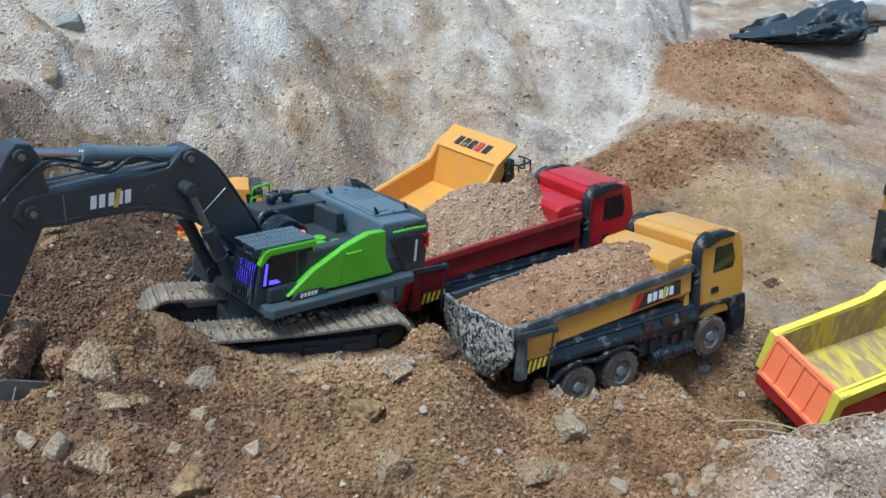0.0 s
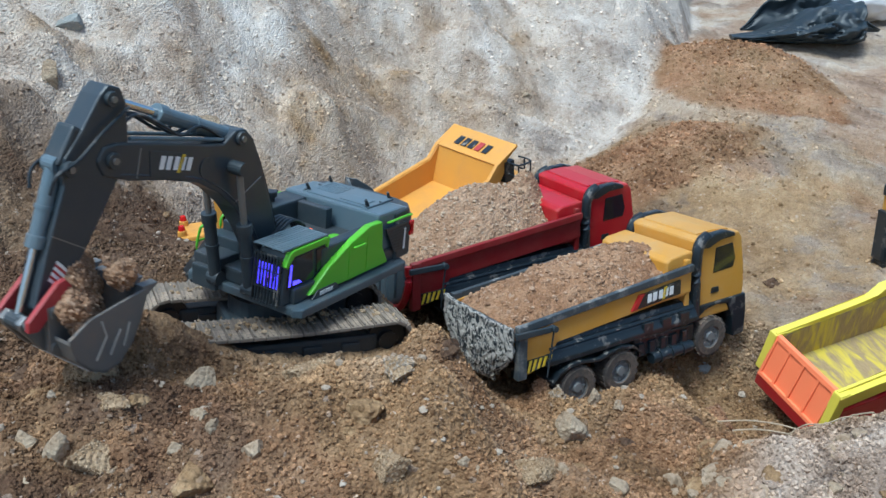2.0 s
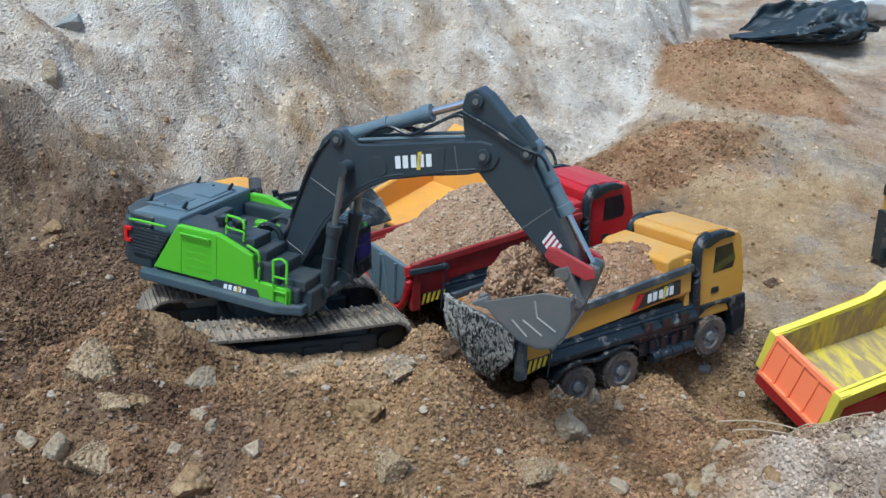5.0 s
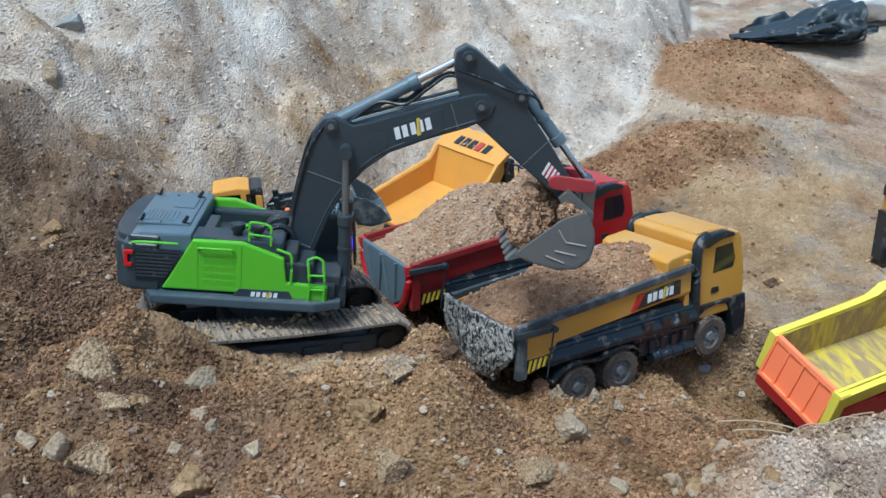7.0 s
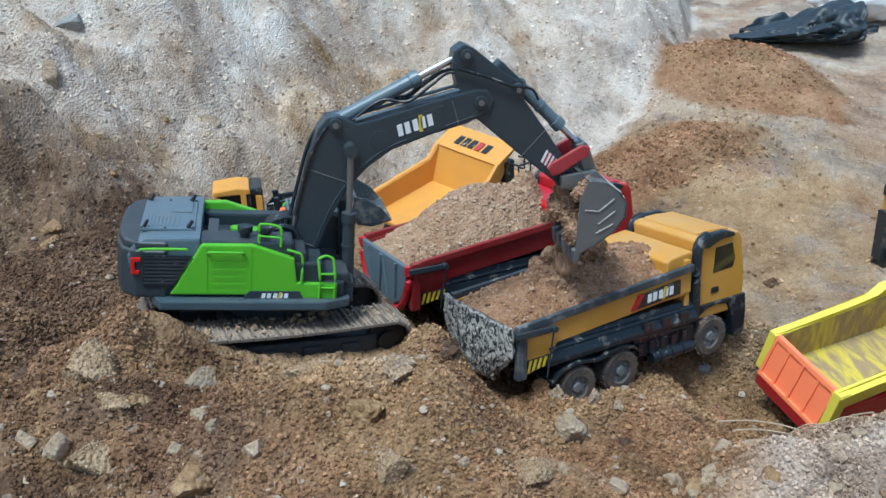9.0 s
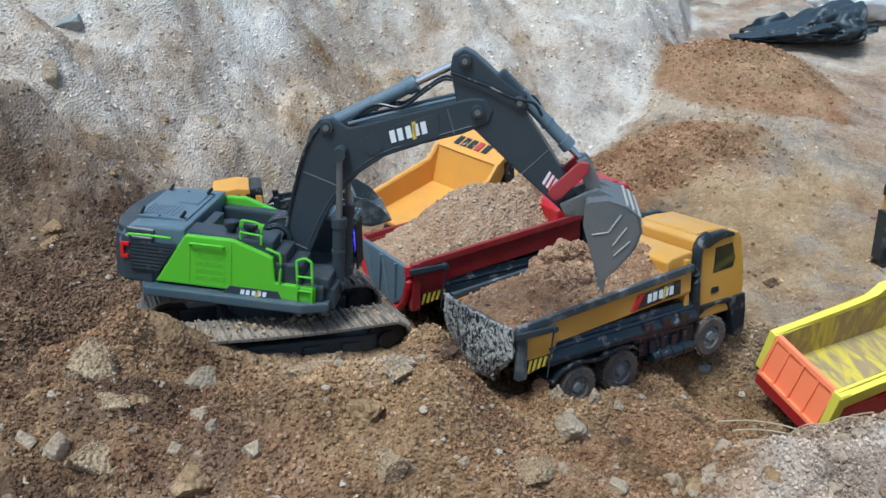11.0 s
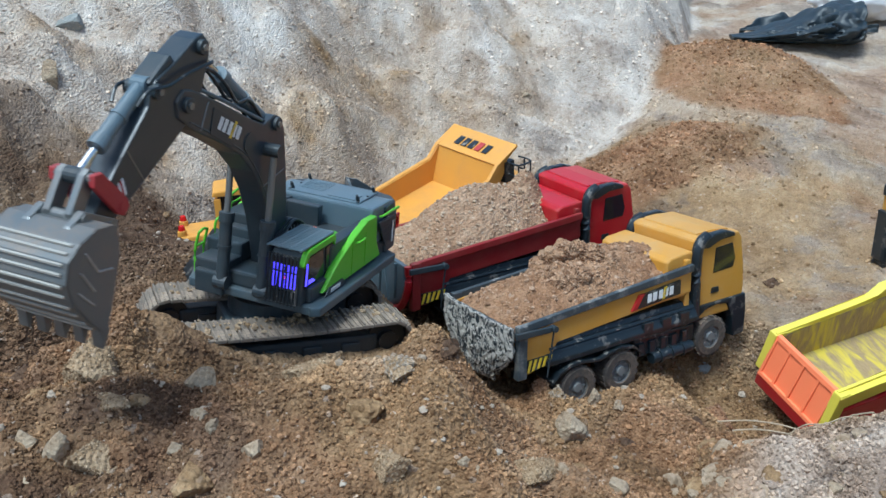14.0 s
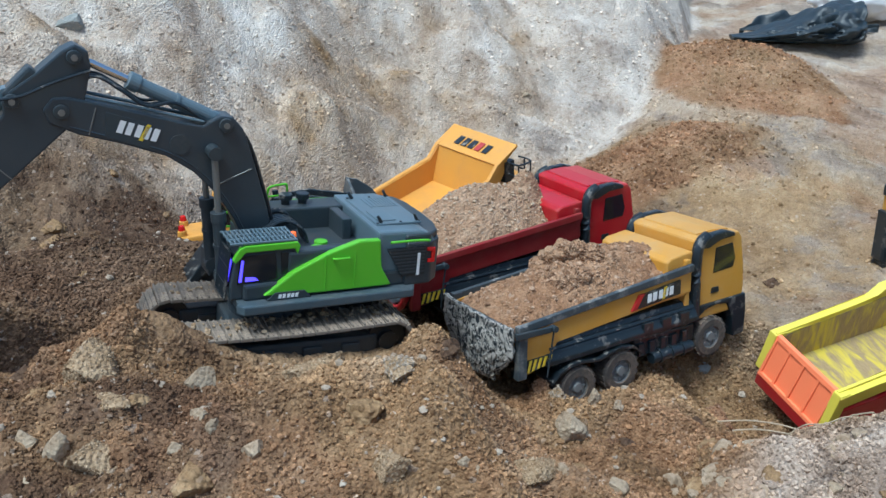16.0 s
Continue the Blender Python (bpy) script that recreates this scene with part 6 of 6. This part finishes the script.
for k, (kind, x, y, half, tall) in enumerate(STONES):
    m_, label = KINDS[kind]
    lump = kind in ("clod", "clodB", "rust")
    ob = clod("clod" if lump else "stone", x, y + half * 0.4, half * 1.2, m_, 1 + 1.37 * k, label, (1.0, 0.8, min(1.3, tall * (0.9 if lump else 1.1))), 0.14 if y < 1.8 else 0.36, 15.0 * (k % 5) - 30, rough=0.34 if lump else 0.24, cut=0.60)
    if lump:
        # crumbs that cling to the clod
        co = np.array([v.co[:] for v in ob.data.vertices])
        co = co[np.random.default_rng(k).permutation(len(co))[:int(500 * min(1.0, half / 0.03))]]
        grains("crumb", co, 0.0011 * 2.4 ** np.random.default_rng(k + 1).random(len(co)) ** 1.5, {"clod": M_CRUMB, "clodB": M_CHIP, "rust": M_CRUMBM}[kind], k, "", "", ob, True)


def rubble():
    """Broken clods lying on the bank, the pit floor and the foot of the slope."""
    rng = np.random.default_rng(33)
    base = [clod("clod", -0.5 + 0.2 * k, 0.90, 0.012, M_TAN if k % 3 else M_MOIST, 80 + k, "crumbling clod of clay soil on the ground", (1.1, 1, 0.8), 0.3, 0, None, "clod", "clods strewn over the ground", 0.3) for k in range(6)]
    n = 0
    while n < 110:
        a, r = radians(rng.uniform(-27, 27)), 0.86 * 2.6 ** rng.random()
        x, y = r * math.sin(a), r * math.cos(a)
        if any(pad(x, y, cx, cy, turn, -0.11, 0.43, 0.11, 0.01) > 0 for (cx, cy), turn in ((YEL, 31.5), (RED, 29.5), (LIM, 22.2))) or pad(x, y, -0.228, 1.241, 26, -0.2, 0.2, 0.12, 0.01) > 0:
            continue
        k = rng.uniform(0.45, 1.5) ** 1.3
        copy_thing(base[n % 6], pose(x, y, float(height(x, y, False)) + 0.006 * k, 0, 0, rng.uniform(0, 360)) @ Matrix.Scale(k, 4))
        n += 1
    # pale lumps along the edge of the whitish bank
    base = [clod("clod", 0.16 + 0.08 * k, 0.95, 0.010, M_ROCK if k % 2 else M_ROCK2, 90 + k, "pale clay lump at the edge of the bank", (1.1, 1, 0.85), 0.3, 40 * k, None, "clod", "pale lumps below the bank", 0.34) for k in range(4)]
    for n in range(64):
        x, y = rng.uniform(0.10, 0.50), rng.uniform(0.86, 1.07)
        if rng.random() < 0.5:
            x, y = rng.normal(0.36, 0.09), rng.normal(1.03, 0.04)
        k = rng.uniform(0.5, 1.35) ** 1.4
        copy_thing(base[n % 4], pose(x, y, float(height(x, y, False)) + 0.006 * k, 0, 0, rng.uniform(0, 360)) @ Matrix.Scale(k, 4))


rubble()


def bag():
    """Black film bag slumped on the brow, with a loose sheet that the wind lifts, and a printed white sack behind it."""
    z = float(height(1.36, 3.66, False))
    t = thing("plastic_bag", pose(1.35, 3.66, z + 0.018, 0, 0, -6), "crumpled black plastic bag lying on the brow", "bag")
    bm = BM()
    rings = []
    for i in range(121):
        u = i / 120
        # a flat tail that swells into a blunt, peaked end
        rise = 0.016 + 0.118 * ss(0.05, 0.93, u) * (1 - 0.75 * ss(0.95, 1.0, u))
        deep = 0.05 + 0.13 * ss(0.0, 0.6, u) * (1 - 0.6 * ss(0.93, 1.0, u))
        ring = []
        for k in range(80):
            a = 2 * math.pi * k / 80
            c = Vector((u * 2.6, math.cos(a) * 1.1 + u * 1.5, math.sin(a) * 1.1))
            f = 1 + 0.50 * (abs(noise.noise(c * 1.3)) - 0.25) + 0.28 * (abs(noise.noise(c * 2.7 + Vector((5, 2, 1)))) - 0.2)
            y, h = math.cos(a) * deep * f, (0.45 + 0.55 * math.sin(a)) * rise * f
            ring.append(bm.verts.new((-0.25 + 0.47 * u + 0.10 * h * u, y + 0.02 * u, max(h, -0.01))))
        rings.append(ring)
    for a, b in zip(rings, rings[1:]):
        for k in range(80):
            bm.faces.new((a[k], a[(k + 1) % 80], b[(k + 1) % 80], b[k]))
    bm.faces.new(rings[0][::-1])
    bm.faces.new(rings[-1])
    part("bag_body", bm, M_BAG, t, smooth=True)
    bm = BM()
    grid = []
    for i in range(49):
        row = []
        for k in range(15):
            u, v = i / 48, k / 14
            c = Vector((u * 4.0, v * 1.6, 0.7))
            edge = 0.70 + 0.30 * noise.noise(Vector((u * 5.5, 3.1, 0.2))) + 0.25 * math.sin(u * 3.14)
            edge *= ss(-0.05, 0.22, u) * ss(1.05, 0.75, u)
            row.append(bm.verts.new((-0.20 + 0.52 * u, 0.045 * noise.noise(c * 1.4) * v + 0.02 * noise.noise(c * 4) * v, 0.13 * v * edge)))
        grid.append(row)
    for a, b in zip(grid, grid[1:]):
        for k in range(14):
            bm.faces.new((a[k], b[k], b[k + 1], a[k + 1]))
    flap = part("loose_sheet", bm, M_BAG, t, "loose black film edge lifted by the wind", smooth=True)
    flap.modifiers.new("thick", "SOLIDIFY").thickness = 0.002
    bm = BM()
    bmesh.ops.create_uvsphere(bm, u_segments=64, v_segments=32, radius=1.0)
    for v in bm.verts:
        d = v.co.copy()
        r = 0.85 + 0.25 * abs(noise.noise(d * 3 + Vector((3, 1, 2))))
        v.co = Vector((d.x * 0.24 * r, d.y * 0.14 * r, d.z * 0.10 * r + 0.08))
    t = thing("printed_sack", pose(1.74, 4.05, float(height(1.74, 4.05, False)) + 0.02), "white woven sack with faded pink print", "sack")
    part("sack", bm, M_SACK, t)
    t.children[0].data.polygons.foreach_set("use_smooth", [True] * len(t.children[0].data.polygons))
    bm = BM()
    for x, w in ((-0.03, 0.05), (0.06, 0.09)):
        box(bm, x, x + w, -0.128, -0.120, 0.09, 0.125, 0.004)
    part("print", bm, M_PINK, t, "faded pink print as plain patches")
    return flap


bag_sheet = bag()


def straw(points, r):
    bm = BM()
    tube(bm, points, r, 5, 5)
    tagged(link("dry_stalk", bm, M_TWIG), "dry straw stalk lying on the bank", "straw", "dry stalks")


for k, (x0, y0, x1, y1, up_) in enumerate(((0.395, 1.20, 0.56, 1.14, 0.02), (0.41, 1.17, 0.53, 1.15, 0.015), (0.46, 1.12, 0.55, 1.09, 0.02), (0.52, 1.16, 0.565, 1.09, 0.01))):
    pts = [(x0 + (x1 - x0) * f, y0 + (y1 - y0) * f + 0.006 * math.sin(5 * f + k), max(float(height(x0 + (x1 - x0) * f, y0 + (y1 - y0) * f)), 0.035 if k < 2 else -1) + 0.004 + up_ * math.sin(3.14 * f) * 0.5) for f in (0, 0.25, 0.5, 0.75, 1)]
    straw(pts, 0.0011)


# ---- movement ----
SLEW = [(0.0, 225.2), (1.0, 224.5), (1.55, 223.6), (1.8, 231.0), (2.0, 240.5), (2.4, 256.2), (2.8, 271.5), (3.2, 287.2), (3.6, 302.8), (4.0, 318.8), (4.2, 325.5), (5.0, 340.0), (6.0, 346.0), (6.4, 351.0), (7.0, 365.0), (7.5, 372.6), (8.0, 373.0), (9.0, 373.3),
        (10.3, 372.0), (11.0, 356.5), (11.4, 345.0), (12.0, 323.8), (12.5, 308.0), (13.0, 288.6), (13.5, 271.5), (14.0, 250.8), (14.5, 231.0), (15.0, 214.0), (15.5, 209.5), (16.0, 209.2)]
BOOM = [(0.0, 25.0), (0.5, 28.9), (1.0, 33.5), (1.5, 38.2), (2.0, 39.3), (2.8, 37.6), (3.6, 35.4), (4.2, 36.2), (5.3, 43.0), (6.4, 47.5), (7.0, 49.1), (9.0, 48.7), (11.4, 49.4), (12.5, 49.6), (13.0, 50.3), (13.5, 51.8), (14.0, 53.2), (15.0, 53.6), (15.4, 51.0), (16.0, 43.1)]
STICK = [(0.0, -67.0), (0.5, -64.5), (1.0, -61.0), (1.5, -59.5), (2.4, -58.5), (3.2, -53.5), (4.0, -50.0), (5.2, -45.0), (6.4, -41.3), (7.5, -40.6), (9.0, -37.9), (11.4, -40.6), (12.5, -37.0), (14.0, -35.0), (14.5, -36.3), (15.0, -39.0), (16.0, -45.5)]
CURL = [(0.0, -150.0), (0.6, -171.0), (1.2, -183.0), (2.0, -181.0), (3.0, -172.0), (4.0, -160.0), (5.5, -144.0), (6.4, -131.0), (7.0, -129.0), (7.5, -123.0), (7.8, -115.0), (8.3, -98.0), (8.7, -86.0), (9.0, -78.0), (10.0, -62.0), (11.4, -58.0), (12.0, -64.0), (12.5, -70.0), (13.0, -72.0), (14.0, -66.0), (15.0, -66.0), (16.0, -78.0)]
FOOT_PIN, ELBOW, TIP = Vector((0.0243, 0.0251)), Vector((0.3539, 0.0)), Vector((0.172, 0.0))


def ease(rows, t):
    """Smooth value at t between the rows (monotone cubic)."""
    T = [r[0] for r in rows]
    V = [r[1] for r in rows]
    i = max(0, min(len(T) - 2, int(np.searchsorted(T, t, side="right")) - 1))
    d = [(V[k + 1] - V[k]) / (T[k + 1] - T[k]) for k in range(len(T) - 1)]

    def slope(k):
        if k == 0 or k == len(T) - 1:
            return 0.0
        a, b = d[k - 1], d[k]
        return 0.0 if a * b <= 0 else 2 * a * b / (a + b)
    h = T[i + 1] - T[i]
    u = (t - T[i]) / h
    return (2 * u ** 3 - 3 * u ** 2 + 1) * V[i] + (u ** 3 - 2 * u ** 2 + u) * h * slope(i) + (-2 * u ** 3 + 3 * u ** 2) * V[i + 1] + (u ** 3 - u ** 2) * h * slope(i + 1)


def turn2(v, deg):
    c, s = math.cos(radians(deg)), math.sin(radians(deg))
    return Vector((v[0] * c - v[1] * s, v[0] * s + v[1] * c))


def aim(a, b):
    return math.degrees(math.atan2(b.y - a.y, b.x - a.x))


def meet(a, ra, b, rb, side):
    """Where two links of given length from a and b meet."""
    d = b - a
    L = min(d.length, ra + rb - 1e-5)
    x = (ra * ra - rb * rb + L * L) / (2 * L)
    h = math.sqrt(max(ra * ra - x * x, 0))
    e = d.normalized()
    return a + e * x + Vector((-e.y, e.x)) * h * side


def joints(t):
    """Poses of all moving parts in the excavator's space at t."""
    plane = Matrix.Rotation(radians(ease(SLEW, t)), 4, "Z") @ Matrix.Translation((0, Y0, 0))
    be, st, cu = ease(BOOM, t), ease(STICK, t), ease(CURL, t)

    def put(p, deg):
        return plane @ Matrix.Translation((p.x, 0, p.y)) @ Matrix.Rotation(-radians(deg), 4, "Y")
    elbow = FOOT_PIN + turn2(ELBOW, be)
    tip = elbow + turn2(TIP, st)
    lift_pin, crowd_pin = FOOT_PIN + turn2((0.186, 0.084), be), FOOT_PIN + turn2((0.195, 0.120), be)
    crowd_end, curl_pin = elbow + turn2((-0.058, 0.033), st), elbow + turn2((0.028, 0.053), st)
    rock_pin, ear = elbow + turn2((0.146, 0.002), st), tip + turn2((-0.002, 0.040), cu)
    knee = meet(rock_pin, 0.050, ear, 0.040, 1)
    lift_base = Vector((0.090, 0.036))
    out = {"slew": Matrix.Rotation(radians(ease(SLEW, t)), 4, "Z"), "boom": put(FOOT_PIN, be), "stick": put(elbow, st), "bucket": put(tip, cu)}
    for key, a, b in (("lift", lift_base, lift_pin), ("crowd", crowd_pin, crowd_end), ("curl", curl_pin, knee)):
        out[key + "_barrel"], out[key + "_rod"] = put(a, aim(a, b)), put(b, aim(b, a))
    out["rocker"], out["tie"] = put(rock_pin, aim(rock_pin, knee)), put(knee, aim(knee, ear))
    return out


def motions():
    times = [round(0.1 * k, 1) for k in range(161)]
    poses = {t: joints(t) for t in times}
    for ob, key in ((upper, "slew"), (boom, "boom"), (stick, "stick"), (bucket, "bucket"), (boom_cyl[0][0], "lift_barrel"), (boom_cyl[0][1], "lift_rod"), (boom_cyl[1][0], "lift_barrel"), (boom_cyl[1][1], "lift_rod"), (stick_cyl[0], "crowd_barrel"),
                    (stick_cyl[1], "crowd_rod"), (bucket_cyl[0], "curl_barrel"), (bucket_cyl[1], "curl_rod"), (rocker, "rocker"), (tie, "tie")):
        walk(ob, [(t, poses[t][key]) for t in times])
    for ob, inside, landed, release in CLUMPS:
        rest = YPOSE @ Matrix.Translation(landed)
        start = EXC_POSE @ joints(release)["bucket"] @ Matrix.Translation(inside)
        drop = max(0.02, start.translation.z - rest.translation.z)
        fall = math.sqrt(2 * drop / 9.81) + 0.12
        rows = []
        for t in times:
            if t <= release:
                m = EXC_POSE @ poses[t]["bucket"] @ Matrix.Translation(inside)
            else:
                f = min(1.0, (t - release) / fall)
                p = start.translation.lerp(rest.translation, f)
                p.z = start.translation.z - drop * f * f
                m = Matrix.LocRotScale(p, start.to_quaternion(), None)
            rows.append((t, m))
        walk(ob, rows)
    # the wind lifts the bag's loose sheet and lays it down again
    lean = [(0.0, 78), (0.5, 74), (0.9, 50), (1.2, 22), (1.5, 12), (2.0, 15), (2.5, 8), (3.0, 18), (3.5, 12), (4.0, 16), (4.6, 22), (5.4, 60), (6.2, 78), (7.5, 72), (8.5, 77), (9.5, 73), (11.5, 76), (13.0, 72), (14.5, 77), (16.0, 71)]
    walk(bag_sheet, [(t, pose(0.0, 0.10, 0.02, -a, 0, 0)) for t, a in lean])


motions()
